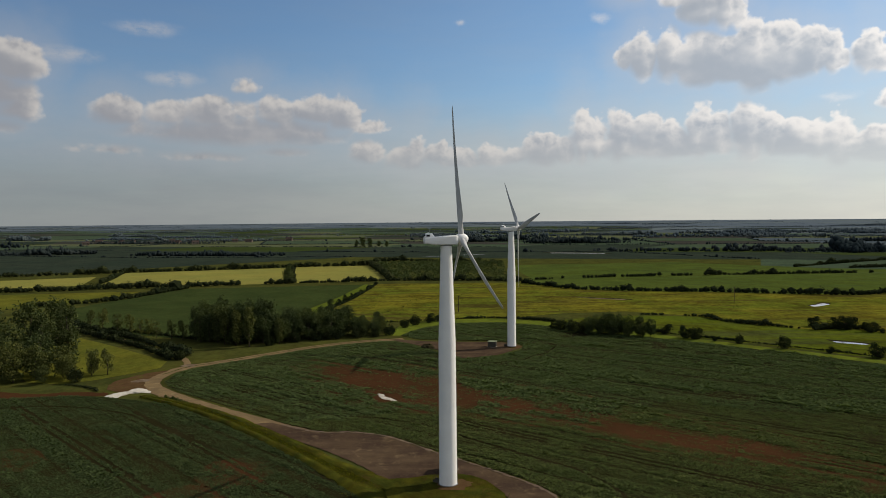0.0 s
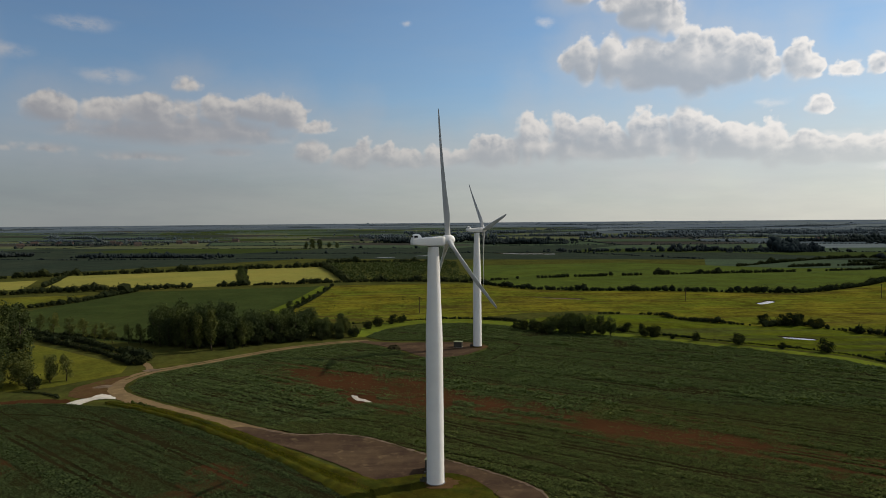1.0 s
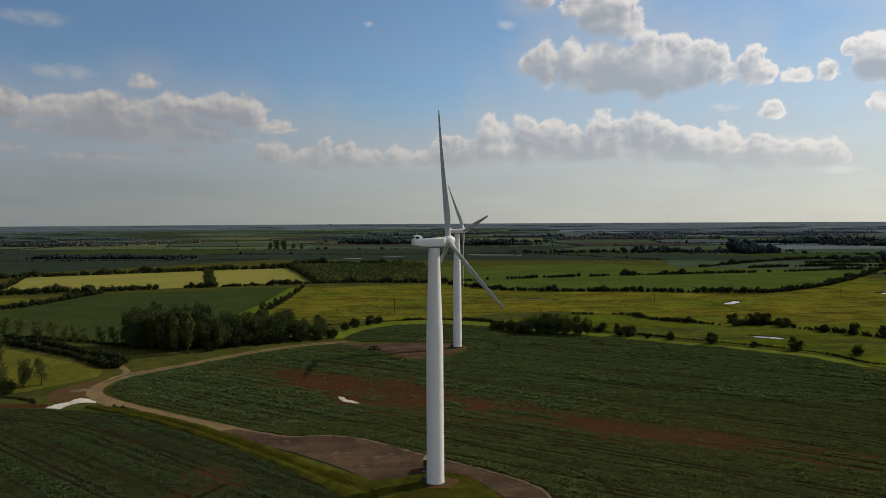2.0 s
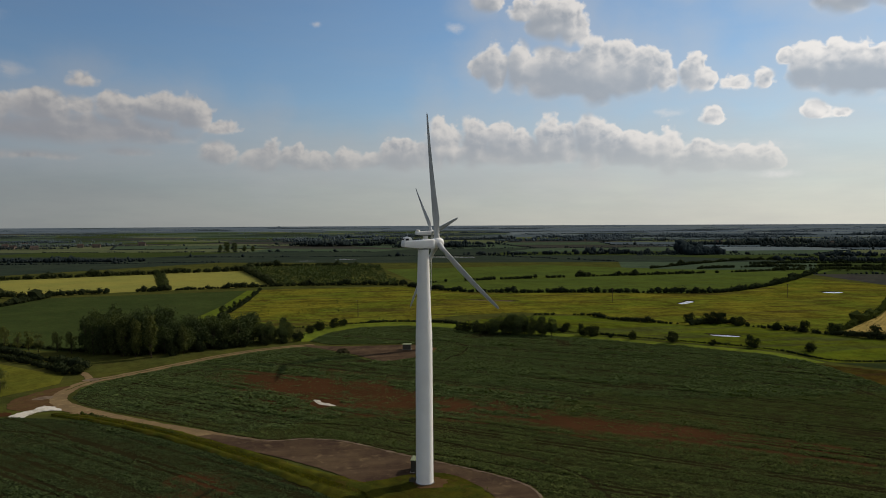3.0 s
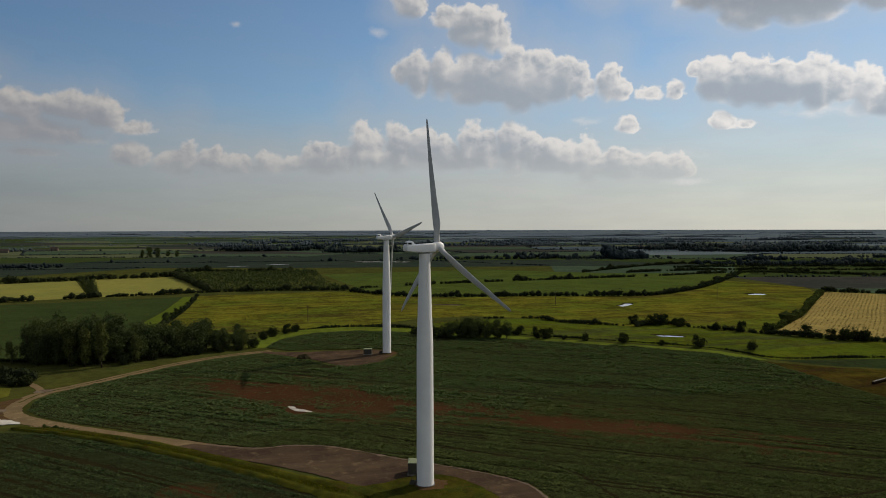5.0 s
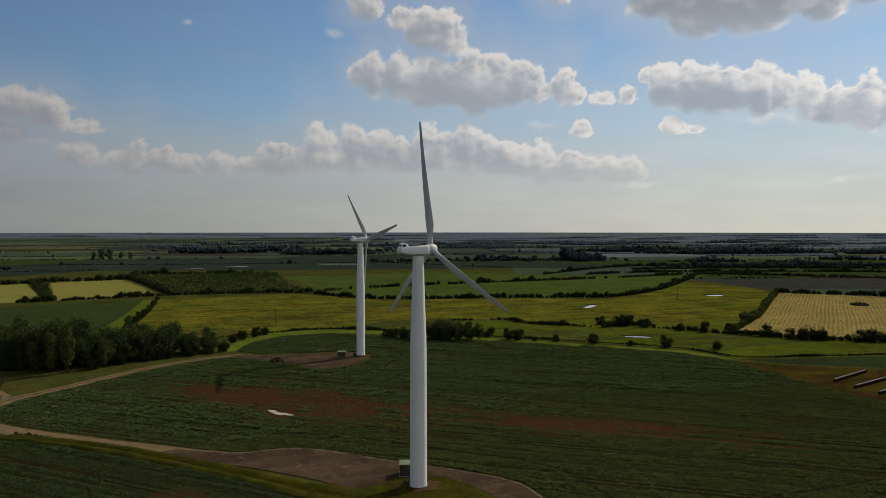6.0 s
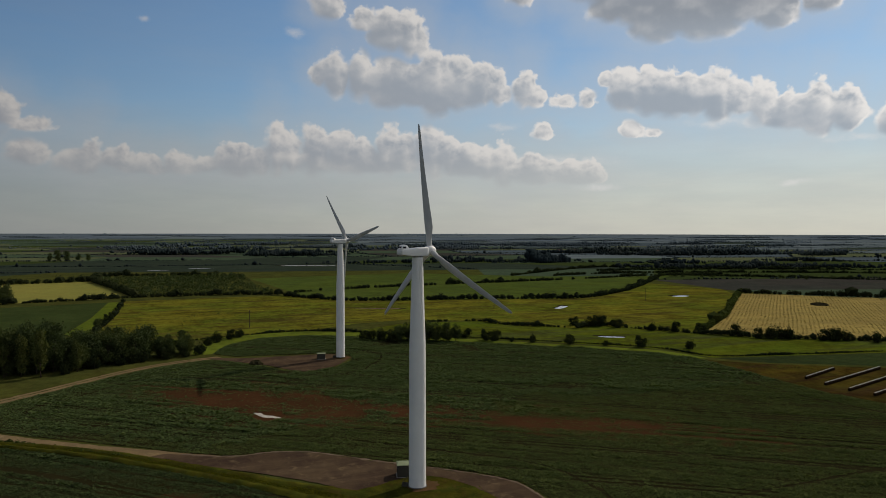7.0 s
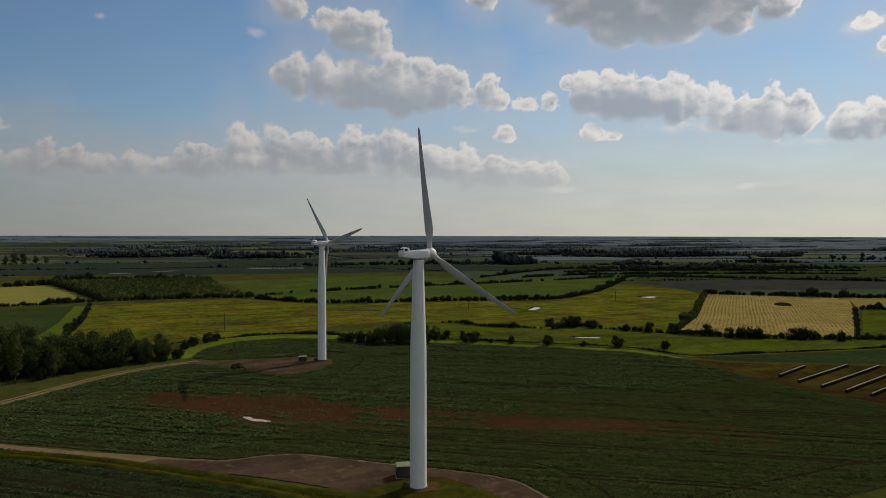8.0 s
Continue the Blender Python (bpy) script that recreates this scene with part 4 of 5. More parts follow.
    loft(bm, [[(-w / 2 - 0.1, -d / 2 - 0.1, h), (w / 2 + 0.1, -d / 2 - 0.1, h), (w / 2 + 0.1, d / 2 + 0.1, h), (-w / 2 - 0.1, d / 2 + 0.1, h)],
              [(-w / 2 - 0.1, -d / 2 - 0.1, h + 0.1), (w / 2 + 0.1, -d / 2 - 0.1, h + 0.1), (w / 2 + 0.1, d / 2 + 0.1, h + 0.1), (-w / 2 - 0.1, d / 2 + 0.1, h + 0.1)],
              [(-w / 2 + 0.2, -d * 0.08, h + 0.26), (w / 2 - 0.2, -d * 0.08, h + 0.26), (w / 2 - 0.2, d * 0.08, h + 0.26), (-w / 2 + 0.2, d * 0.08, h + 0.26)]])
    part("roof", bm, "roofgreen", k, "pale green flat roof")
    bm = bmesh.new()
    box(bm, -w / 2 - 0.15, -d / 2 - 0.15, -0.05, w / 2 + 0.15, d / 2 + 0.15, 0.12, 0.02)
    part("plinth", bm, "concrete", k, "concrete plinth")


kiosk(0.45, 129.7, -18, 2.7, 2.7, 2.3, "grey-green transformer kiosk with a pale roof behind the turbine")
kiosk(17.8, 258.8, -18, 2.9, 2.5, 2.0, "small grey transformer kiosk beside the far turbine")


def ring_of_soil(name, x, y, r0, z, label):
    r = np.random.default_rng(int(abs(x * 7 + y)))
    pts = [(x + 0.5 + (r0 + r.normal() * 0.35) * math.cos(a), y + (r0 + r.normal() * 0.35) * 0.95 * math.sin(a)) for a in np.linspace(0, 2 * math.pi, 26)[:-1]]
    sheet(name, pts, z, "rust", label, "soil", 0.6, 0.05)


ring_of_soil("worn_patch_1", 0.6, 122.3, 3.0, 0.42, "worn rust-brown soil ring round the tower")
ring_of_soil("worn_patch_2", 25.0, 257.8, 3.4, 0.15, "worn rust-brown soil round the far tower")


sheet("gravel_patch_1", [(-93, 206.5), (-91, 209.6), (-88.4, 209.2), (-88, 206.8), (-90.6, 205.6)], 0.12, "gravel", "pale gravel worn through at the bend", "gravel", 0.6, 0.1)
sheet("gravel_patch_2", [(-86.5, 228.6), (-84.2, 231.4), (-81.2, 230.2), (-82.4, 227.2)], 0.14, "gravel", "pale gravel where the lane meets the track", "gravel", 0.6, 0.1)


# ---- heaps ----
def heap(name, pts, high, mat, label, category, seed):
    """A low uneven heap over that outline."""
    r = np.random.default_rng(seed)
    p = smooth_line(pts, 0.7, True)
    c = p.mean(axis=0)
    bm = bmesh.new()
    rows_ = []
    for s, z in ((1.0, 0.05), (0.9, 0.5), (0.7, 0.85), (0.4, 1.0), (0.15, 1.0)):
        rows_.append([bm.verts.new((c[0] + (q[0] - c[0]) * s + r.normal() * 0.2, c[1] + (q[1] - c[1]) * s + r.normal() * 0.2, 0.02 + high * z * (0.75 + 0.5 * r.random()))) for q in p])
    n = len(p)
    for a, b in zip(rows_, rows_[1:]):
        for k in range(n):
            bm.faces.new((a[k], a[(k + 1) % n], b[(k + 1) % n], b[k]))
    bm.faces.new(rows_[-1])
    bmesh.ops.recalc_face_normals(bm, faces=bm.faces)
    ob = part(name, bm, mat)
    tagged(ob, label, category)
    return ob


heap("lime_heap", [(-18.3, 190.0), (-17.6, 186.6), (-16.2, 183.4), (-14.6, 182.4), (-13.4, 181.2), (-12.3, 181.9), (-13.6, 183.2), (-15.2, 184.2), (-16.2, 185.6), (-17.0, 187.0), (-17.4, 189.6)], 0.16, "lime", "low white spread heap of lime on bare red soil", "heap", 4)
heap("lime_heap", [(-92.3, 189.2), (-91.1, 192.6), (-88.8, 194.9), (-87.0, 198.8), (-82.7, 195.6), (-81.2, 192.7), (-84.7, 193.0), (-87.4, 191.7), (-88.6, 187.7)], 0.22, "lime", "broad white spread heap of chalk lime beside the track", "heap", 5)
heap("soil_heap", [(-8.4, 258.2), (-6.5, 260.4), (-3.8, 258.6), (-4.0, 255.8), (-6.6, 255.4)], 1.3, "mud", "small dark heap of earth beside the hardstanding", "heap", 6)
heap("straw_heap", [(356, 317), (360, 324), (368, 322), (366, 315), (360, 313)], 1.4, "mud", "dark muck heap in the straw field", "heap", 8)


# ---- bales in rows ----
def bale():
    t = empty_thing("wrapped_bale", 0, 0, 0)
    bm = bmesh.new()
    loft(bm, [[(x, r_ * math.cos(2 * math.pi * k / 16), 0.47 + r_ * math.sin(2 * math.pi * k / 16)) for k in range(16)] for x, r_ in ((-0.62, 0.32), (-0.57, 0.45), (-0.2, 0.48), (0.2, 0.48), (0.57, 0.45), (0.62, 0.32))])
    part("wrapped_body", bm, "wrap", t, "black plastic wrap", True)
    # thin pale strip added on top to imitate the sun's highlight
    bm = bmesh.new()
    arc = [math.pi / 2 + 0.32 * k - 0.34 for k in range(3)]
    loft(bm, [[(x, (r_ + d) * math.cos(a), 0.47 + (r_ + d) * math.sin(a)) for d, aa in ((0.008, arc), (0.03, arc[::-1])) for a in aa] for x, r_ in ((-0.45, 0.46), (-0.2, 0.482), (0.2, 0.482), (0.45, 0.46))])
    part("top_sheet", bm, "glint", t, "pale strip along the top, painted as a sunlit glint", True)
    return t


BALE_ROWS = [((151.5, 161.0), (172.5, 167.4)), ((148.8, 152.0), (188.4, 162.0)), ((148.4, 143.8), (196.5, 155.6)), ((149.0, 136.4), (203.0, 149.5)), ((150.6, 129.8), (208.0, 143.6)), ((152.5, 122.5), (212.0, 137.0))]
first = None
for (ax, ay), (bx, by) in BALE_ROWS:
    n = int(math.hypot(bx - ax, by - ay) / 1.34)
    turn = math.degrees(math.atan2(by - ay, bx - ax))
    for k in range(n + 1):
        m = pose(ax + (bx - ax) * k / n, ay + (by - ay) * k / n, 0.05, 0, 0, turn + rng.normal() * 2)
        if first is None:
            first = bale()
            tagged(first, "black plastic-wrapped round bale in a long row", "bale", "bales in rows")
            first.matrix_basis = m
        else:
            copy_thing(first, m)


# ---- cut straw ----
def straw_swaths(poly, run, gap, label):
    """Rows of lumpy cut straw, too many to count."""
    r = np.random.default_rng(77)
    p = np.array(poly, float)
    c, s = math.cos(radians(run)), math.sin(radians(run))
    uu, vv = p[:, 0] * c + p[:, 1] * s, -p[:, 0] * s + p[:, 1] * c
    gu, gv = np.meshgrid(np.arange(uu.min(), uu.max(), 1.15), np.arange(vv.min(), vv.max(), gap))
    u = gu.ravel() + r.normal(size=gu.size) * 0.7
    v = gv.ravel() + r.normal(size=gu.size) * 0.22 + 1.2 * soft_noise(u, gv.ravel() * 0.1, 40, 5)
    x, y = u * c - v * s, u * s + v * c
    ok = inside(x, y, poly) & (soft_noise(x, y, 5, 9) > 0.3) & (r.random(len(x)) > 0.3)
    x, y = x[ok], y[ok]
    h = r.uniform(0.08, 0.20, len(x)) * (0.6 + 0.6 * soft_noise(x, y, 14, 3))
    size = np.stack([r.uniform(0.3, 0.7, len(x)), r.uniform(0.3, 0.6, len(x)), h], 1)
    ob = lumps("straw_swaths", np.stack([x, y, 0.06 + h * 0.3], 1), size, "swath", r)
    tagged(ob, label, "straw", kind="stuff")


straw_swaths([(384, 403), (452, 332), (379, 281), (258, 204), (203, 256), (264, 300)], 40, 2.0, "rows of lumpy cut straw lying on the stubble")


# ---- poles ----
def pole(x, y, h):
    t = empty_thing("utility_pole", x, y, 0)
    tagged(t, "slim dark wooden utility pole in the pasture", "utility pole", "utility poles")
    bm = bmesh.new()
    tube(bm, [(0, 0, 0), (0, 0, h)], [0.17, 0.12], 8)
    part("post", bm, "wood", t)
    bm = bmesh.new()
    box(bm, -0.8, -0.06, h - 0.5, 0.8, 0.06, h - 0.38, 0.01)
    arm = part("cross_arm", bm, "wood", t)
    for s in (-0.7, 0, 0.7):
        bm = bmesh.new()
        tube(bm, [(s, 0, h - 0.38), (s, 0, h - 0.15)], [0.05, 0.035], 6)
        part("insulator", bm, "rubber", arm)


for x, y in ((7.6, 357), (161, 389), (276, 385)):
    pole(x, y, 8.5)


# ---- trees ----
def tree_parts(kind, seed):
    """Trunk and crown meshes of one tree: kind gives height, crown radii, lobes, leaf size and material."""
    h, rad, low, lobes, per, leaf, mat, lean = kind
    r = np.random.default_rng(seed)
    bm = bmesh.new()
    top = (r.normal() * 0.3, r.normal() * 0.3, h * 0.72)
    tr = max(0.07, h * 0.017)
    tube(bm, [(0, 0, -0.2), (r.normal() * 0.1, r.normal() * 0.1, h * 0.25), (top[0] * 0.6, top[1] * 0.6, h * 0.5), top], [tr * 1.3, tr, tr * 0.7, tr * 0.25])
    zc, rz = (low + h) / 2, (h - low) / 2
    cs = []
    for k in range(lobes):
        a = r.uniform(0, 2 * math.pi)
        v = r.uniform(-0.95, 0.95)
        s = math.sqrt(1 - v * v) * r.uniform(0.35, 0.85) * rad
        cs.append((s * math.cos(a), s * math.sin(a), zc + v * rz * 0.82))
    for k in range(6):
        c = cs[r.integers(len(cs))]
        z0 = h * r.uniform(0.2, 0.5)
        tube(bm, [(0, 0, z0), (c[0] * 0.5, c[1] * 0.5, (z0 + c[2]) / 2 + 0.3), c], [tr * 0.5, tr * 0.3, tr * 0.1], 5)
    pts = []
    for c in cs:
        rl = rad * r.uniform(0.30, 0.52)
        n = int(per * r.uniform(0.7, 1.3))
        d = r.normal(size=(n, 3))
        d /= np.linalg.norm(d, axis=1)[:, None]
        d *= (r.uniform(0.35, 1.0, (n, 1)) ** 0.45) * rl * (1 + 0.25 * r.normal(size=(n, 1)))
        d[:, 2] *= lean
        pts.append(np.array(c) + d)
    p = np.concatenate(pts)
    p[:, 2] = np.maximum(p[:, 2], 0.15)
    return bm, leaf_quads(p, leaf * r.uniform(0.6, 1.3, len(p)), r), mat


KINDS = {
    # height, crown radius, crown's foot, lobes, leaves a lobe, leaf, material, tallness of a lobe
    "oak": (12.0, 4.6, 0.4, 26, 95, 0.34, "leaf", 0.85), "ash": (13.0, 3.8, 0.5, 24, 90, 0.34, "leaf", 1.1), "poplar": (16.0, 2.3, 1.0, 26, 90, 0.32, "willow", 1.6),
    "darkpoplar": (16.0, 3.2, 0.0, 28, 95, 0.34, "leaf", 1.5), "willow": (10.0, 4.0, 0.6, 26, 95, 0.32, "willow", 0.9), "thorn": (3.6, 2.3, 0.1, 14, 75, 0.24, "hedge", 0.9),
    "bush": (2.4, 2.0, 0.0, 10, 70, 0.22, "hedge", 0.8), "sapling": (8.5, 2.3, 0.5, 18, 55, 0.26, "willow", 1.25),
}
NAMES = {"oak": ("broadleaf_tree", "dark green rounded broadleaf tree in full leaf", "tree"), "ash": ("broadleaf_tree", "tall dark green broadleaf tree in full leaf", "tree"),
         "poplar": ("poplar_tree", "tall narrow grey-green poplar in leaf", "tree"), "darkpoplar": ("poplar_tree", "tall dark dense poplar in leaf", "tree"),
         "willow": ("willow_tree", "spreading grey-green willow in leaf", "tree"), "thorn": ("thorn_bush", "dark rounded thorn bush standing in the grass", "bush"),
         "bush": ("low_bush", "low dark green scrub bush", "bush"), "sapling": ("young_tree", "slender thin-crowned young tree", "tree")}
MADE = {}


def plant(kind, x, y, s=1.0, group=""):
    key = (kind, int(rng.integers(3)))
    m = pose(x, y, 0.03, 0, 0, rng.uniform(0, 360)) @ Matrix.Diagonal((s * rng.uniform(0.9, 1.1), s * rng.uniform(0.9, 1.1), s, 1))
    if key not in MADE:
        bm, leaves, mat = tree_parts(KINDS[kind], 11 * key[1] + len(kind) * 5 + 1)
        name, label, cat = NAMES[kind]
        t = empty_thing(name, 0, 0)
        tagged(t, label, cat)
        part("trunk", bm, "bark", t, "", True)
        quads("crown", leaves, mat, t)
        MADE[key] = t
        t.matrix_basis = m
    else:
        t = copy_thing(MADE[key], m)
        t.matrix_basis = m
    if group:
        tagged(t, group=group)
    return t


def fill(poly, gap, kinds, s0, s1, group, grade=None, seed=1):
    r = np.random.default_rng(seed)
    p = np.array(poly, float)
    xs, ys = np.meshgrid(np.arange(p[:, 0].min(), p[:, 0].max(), gap), np.arange(p[:, 1].min(), p[:, 1].max(), gap))
    x, y = xs.ravel() + r.uniform(-0.4, 0.4, xs.size) * gap, ys.ravel() + r.uniform(-0.4, 0.4, xs.size) * gap
    ok = inside(x, y, poly)
    for a, b in zip(x[ok], y[ok]):
        plant(kinds[r.integers(len(kinds))], a, b, r.uniform(s0, s1) * (grade(a, b) if grade else 1), group)


# the copse along the track: tall poplars at one end, lower trees towards the other
fill([(-100, 276), (-90, 271), (-74, 265.5), (-68, 270), (-70, 288), (-98, 294)], 4.2, ["darkpoplar", "darkpoplar", "ash"], 0.85, 1.05, "trees of the copse", seed=2)
fill([(-68, 267.5), (-52, 278.5), (-40, 282), (-36, 292), (-52, 296), (-68, 290)], 4.6, ["oak", "ash", "oak"], 0.80, 1.0, "trees of the copse", seed=3)
fill([(-37, 283), (-23, 287), (-23, 297), (-37, 296)], 3.8, ["oak", "willow", "ash"], 0.5, 0.72, "trees of the copse", seed=4)
for x, y, s in ((-73.2, 263.0, 0.98), (-79, 266, 0.9), (-63, 268, 0.7), (-84, 268, 0.85)):
    plant("poplar", x, y, s, "trees of the copse")
for x, y in ((-58, 272), (-50, 276.5), (-43, 279), (-34, 281.5), (-28, 284), (-22.5, 287), (-47, 278), (-66, 265.5)):
    plant("thorn", x, y, rng.uniform(0.8, 1.3), "bushes before the copse")
# the copse in the crop
fill([(50, 295.5), (60, 281), (68, 277), (80, 273.5), (82, 280), (72, 290), (60, 298)], 4.6, ["oak", "oak", "willow"], 0.38, 0.56, "trees of the field copse", seed=5)
for x, y, s in ((66, 284, 0.76), (70, 282.5, 0.78), (63, 287, 0.68), (74, 280.5, 0.72), (78, 278.5, 0.70), (81.5, 277, 0.66), (59.5, 289.5, 0.58), (68, 286.5, 0.74)):
    plant("oak", x, y, s, "trees of the field copse")
for x, y, s in ((49.5, 296.5, 1.2), (53, 292, 1.2), (56, 288, 1.1), (47, 299.5, 0.9)):
    plant("thorn", x, y, s, "bushes of the field copse")
# trees at the paddock
for k, x, y, s in (("darkpoplar", -129, 240, 1.3), ("darkpoplar", -136, 246, 1.35), ("ash", -142, 240, 1.6), ("darkpoplar", -133, 232, 1.2), ("ash", -150, 232, 1.6), ("oak", -140, 226, 1.3), ("oak", -152, 222, 1.4),
                   ("willow", -123, 210, 1.05), ("willow", -117, 214, 0.95), ("willow", -128, 207, 1.2), ("oak", -134, 210, 1.1), ("oak", -126, 218, 1.2), ("willow", -113, 209, 0.75), ("willow", -140, 206, 1.2),
                   ("oak", -148, 210, 1.3), ("sapling", -108.5, 215, 1.0), ("sapling", -104.5, 216.5, 0.95), ("sapling", -110, 219, 0.9), ("willow", -118, 204.5, 0.55), ("thorn", -109, 206.5, 1.2), ("oak", -160, 240, 1.6), ("ash", -165, 225, 1.7)):
    plant(k, x, y, s, "trees round the paddock")
for x, y, s in ((-104, 279, 0.95), (-110, 283, 0.9), (-117, 285, 0.85), (-122, 290, 0.9), (-133, 297, 1.0), (-141, 303, 1.0), (-150, 309, 1.1), (-158, 314, 1.0), (-127, 293, 0.8)):
    plant("sapling", x, y, s, "young trees along the hedge")
# bushes along the ditch behind the crop
for x, y, s in ((90.6, 285.1, 1.1), (94.4, 273.4, 1.35), (97.6, 270.6, 1.3), (109.8, 260.8, 0.95), (121.7, 249.9, 1.25), (144.2, 232.0, 1.3), (-12.7, 314, 1.25), (-6.1, 322, 1.2), (-17, 307, 1.0), (-2, 326, 1.0), (160, 221, 1.0), (133, 241, 0.6), (103, 266, 0.5),
                (158, 300, 1.2), (171, 294, 1.4), (176, 286, 1.1), (190, 262, 1.3), (198, 254, 1.2), (206, 240, 1.4), (236, 214, 1.2), (246, 202, 1.2), (262, 200, 0.8), (182, 269, 1.0), (208.7, 231, 1.2), (213, 227.5, 1.5), (216, 225, 1.4), (219, 223.5, 1.4), (230, 215, 1.3), (234, 212.5, 1.4), (238, 210, 1.2), (167, 291, 1.5), (164, 293, 1.3), (172, 284, 1.1)):
    plant("thorn", x, y, s, "bushes along the ditches")
# single trees farther off
for k, x, y, s in (("ash", -117, 533, 1.0), ("ash", -119, 540, 0.9), ("oak", -120, 549, 0.8), ("willow", -127, 574, 0.7), ("oak", -136, 618, 0.6), ("oak", -145, 665, 0.6),
                   ("oak", -140, 1236, 1.5), ("oak", -128, 1242, 1.4), ("oak", -112, 1246, 1.0), ("oak", -98, 1240, 0.9), ("ash", -150, 1232, 1.1),
                   ("thorn", -52.5, 450, 0.8), ("thorn", -54.5, 424, 0.95), ("thorn", -56, 408, 1.1), ("thorn", -58, 392, 0.9), ("oak", -60, 374, 0.5), ("oak", -55, 340, 0.5)):
    plant(k, x, y, s, "single trees in the fields")


# ---- hedges ----
def hedge(line, high, wide=1.8, gap=0.0, seed=1, leaf=0.42, dens=16, mat="hedge", label="long dark green uneven hedge between fields"):
    """A row of grown-together bushes along a line, some missing."""
    r = np.random.default_rng(seed)
    p = smooth_line(line, 2.0)
    s = np.concatenate([[0], np.cumsum(np.linalg.norm(np.diff(p, axis=0), axis=1))])
    step_ = max(0.9, 0.62 * high) if high > 1.2 else 0.5
    u = np.arange(0, s[-1], step_)
    u = u + r.uniform(-0.35, 0.35, len(u)) * step_
    u = u[(soft_noise(u, u * 0 + 9, 13.0, seed + 2) > gap * 0.8) | (r.random(len(u)) > 0.9)]
    size = 1.2 * high * (0.42 + 0.75 * soft_noise(u, u * 0, 9.0, seed) ** 1.3) * r.uniform(0.75, 1.25, len(u))
    tall = r.random(len(u)) > 0.93
    size = np.where(tall, size * 1.45, size)
    x, y = np.interp(u, s, p[:, 0]) + r.normal(size=len(u)) * wide * 0.15, np.interp(u, s, p[:, 1]) + r.normal(size=len(u)) * wide * 0.15
    per = max(14, int(dens * step_ * 1.7))
    c = np.repeat(np.stack([x, y, size * 0.48], 1), per, 0)
    h = np.repeat(size, per)
    d = r.normal(size=(len(c), 3))
    d /= np.linalg.norm(d, axis=1)[:, None]
    d *= r.uniform(0.2, 1.0, (len(c), 1)) ** 0.4
    c = c + d * np.stack([h * 0.62, h * 0.62, h * 0.52], 1)
    c[:, 2] = np.maximum(c[:, 2], 0.12)
    v, f = BALLS[1]
    core = v[None] * (1 + 0.2 * r.normal(size=(len(u), len(v), 1))) * (size[:, None, None] * np.array([0.5, 0.5, 0.42])) + np.stack([x, y, size * 0.45], 1)[:, None, :]
    core[:, :, 2] = np.maximum(core[:, :, 2], 0.06)
    ob = soup("hedge", leaf_quads(c, 0.85 * np.minimum(leaf, 0.22 * h) * r.uniform(0.6, 1.3, len(c)), r), core[:, f].reshape(-1, 3), mat)
    return tagged(ob, label, "hedge", kind="stuff")


hedge([(66, 545), (125, 562), (190, 571), (278, 580), (367, 587), (443, 601), (495, 599), (560, 590)], 3.2, 2.6, 0.34, 1, 0.5, 16)
hedge([(58, 520), (68, 500), (88, 470), (117, 456), (170, 444), (213, 428), (250, 421), (290, 440), (329, 466), (402, 528), (480, 600)], 3.6, 3.0, 0.18, 2, 0.5, 16)
hedge([(96, 342), (122, 334), (128, 316), (154, 291)], 1.8, 1.8, 0.35, 3, 0.35, 18)
hedge([(154, 291), (171, 294), (179, 277), (196, 251), (210, 233), (231, 216), (258, 200), (290, 182)], 2.2, 2.6, 0.2, 4, 0.38, 22)
hedge([(198, 254), (230, 278), (262, 301), (310, 342), (368, 391), (402, 420)], 3.2, 3.4, 0.0, 5, 0.42, 24, "scrub")
hedge([(384, 404), (418, 368), (452, 333), (492, 312), (540, 288), (640, 240)], 4.0, 3.0, 0.05, 6, 0.5, 18)
hedge([(262, 204), (300, 229), (340, 255), (379, 280)], 1.5, 3.0, 0.05, 7, 0.42, 20)
hedge([(379, 280), (430, 248), (500, 215)], 3.6, 3.0, 0.1, 8, 0.5, 16)
hedge([(-380, 462), (-301, 478), (-267, 486), (-234, 499), (-185, 509)], 4.5, 3.2, 0.0, 9, 0.55, 18)
hedge([(-185, 509), (-150, 520), (-116, 531), (-79, 538), (-41, 548)], 3.2, 2.4, 0.30, 10, 0.5, 18)
hedge([(-41, 548), (-15, 547), (7, 545), (32, 540), (58, 528)], 4.4, 3.0, 0.0, 11, 0.5, 18)
hedge([(-230, 392), (-199, 422), (-188, 465), (-180, 500)], 4.0, 3.0, 0.0, 12, 0.5, 18)
hedge([(-262, 541), (-278, 596), (-296, 655)], 3.6, 3.0, 0.2, 13, 0.6, 14)
hedge([(-420, 600), (-296, 656), (-157, 712), (-76, 742), (-70, 800), (0, 797), (64, 742)], 5.0, 4.0, 0.1, 14, 0.7, 12)
hedge([(-76, 742), (-58, 645), (-41, 550)], 4.5, 4.0, 0.2, 15, 0.6, 14)
hedge([(-113, 536), (-133, 625), (-155, 715)], 3.0, 2.0, 0.5, 16, 0.6, 12)
hedge([(-49, 515), (-51.5, 462), (-55.5, 412), (-60, 375), (-60, 352)], 1.8, 2.0, 0.3, 17, 0.4, 20)
hedge([(-30, 322), (-17, 326), (2, 331), (26, 334), (46, 324), (66, 305), (90, 286)], 1.4, 1.6, 0.1, 18, 0.32, 24, label="low dark ditch hedge behind the crop")
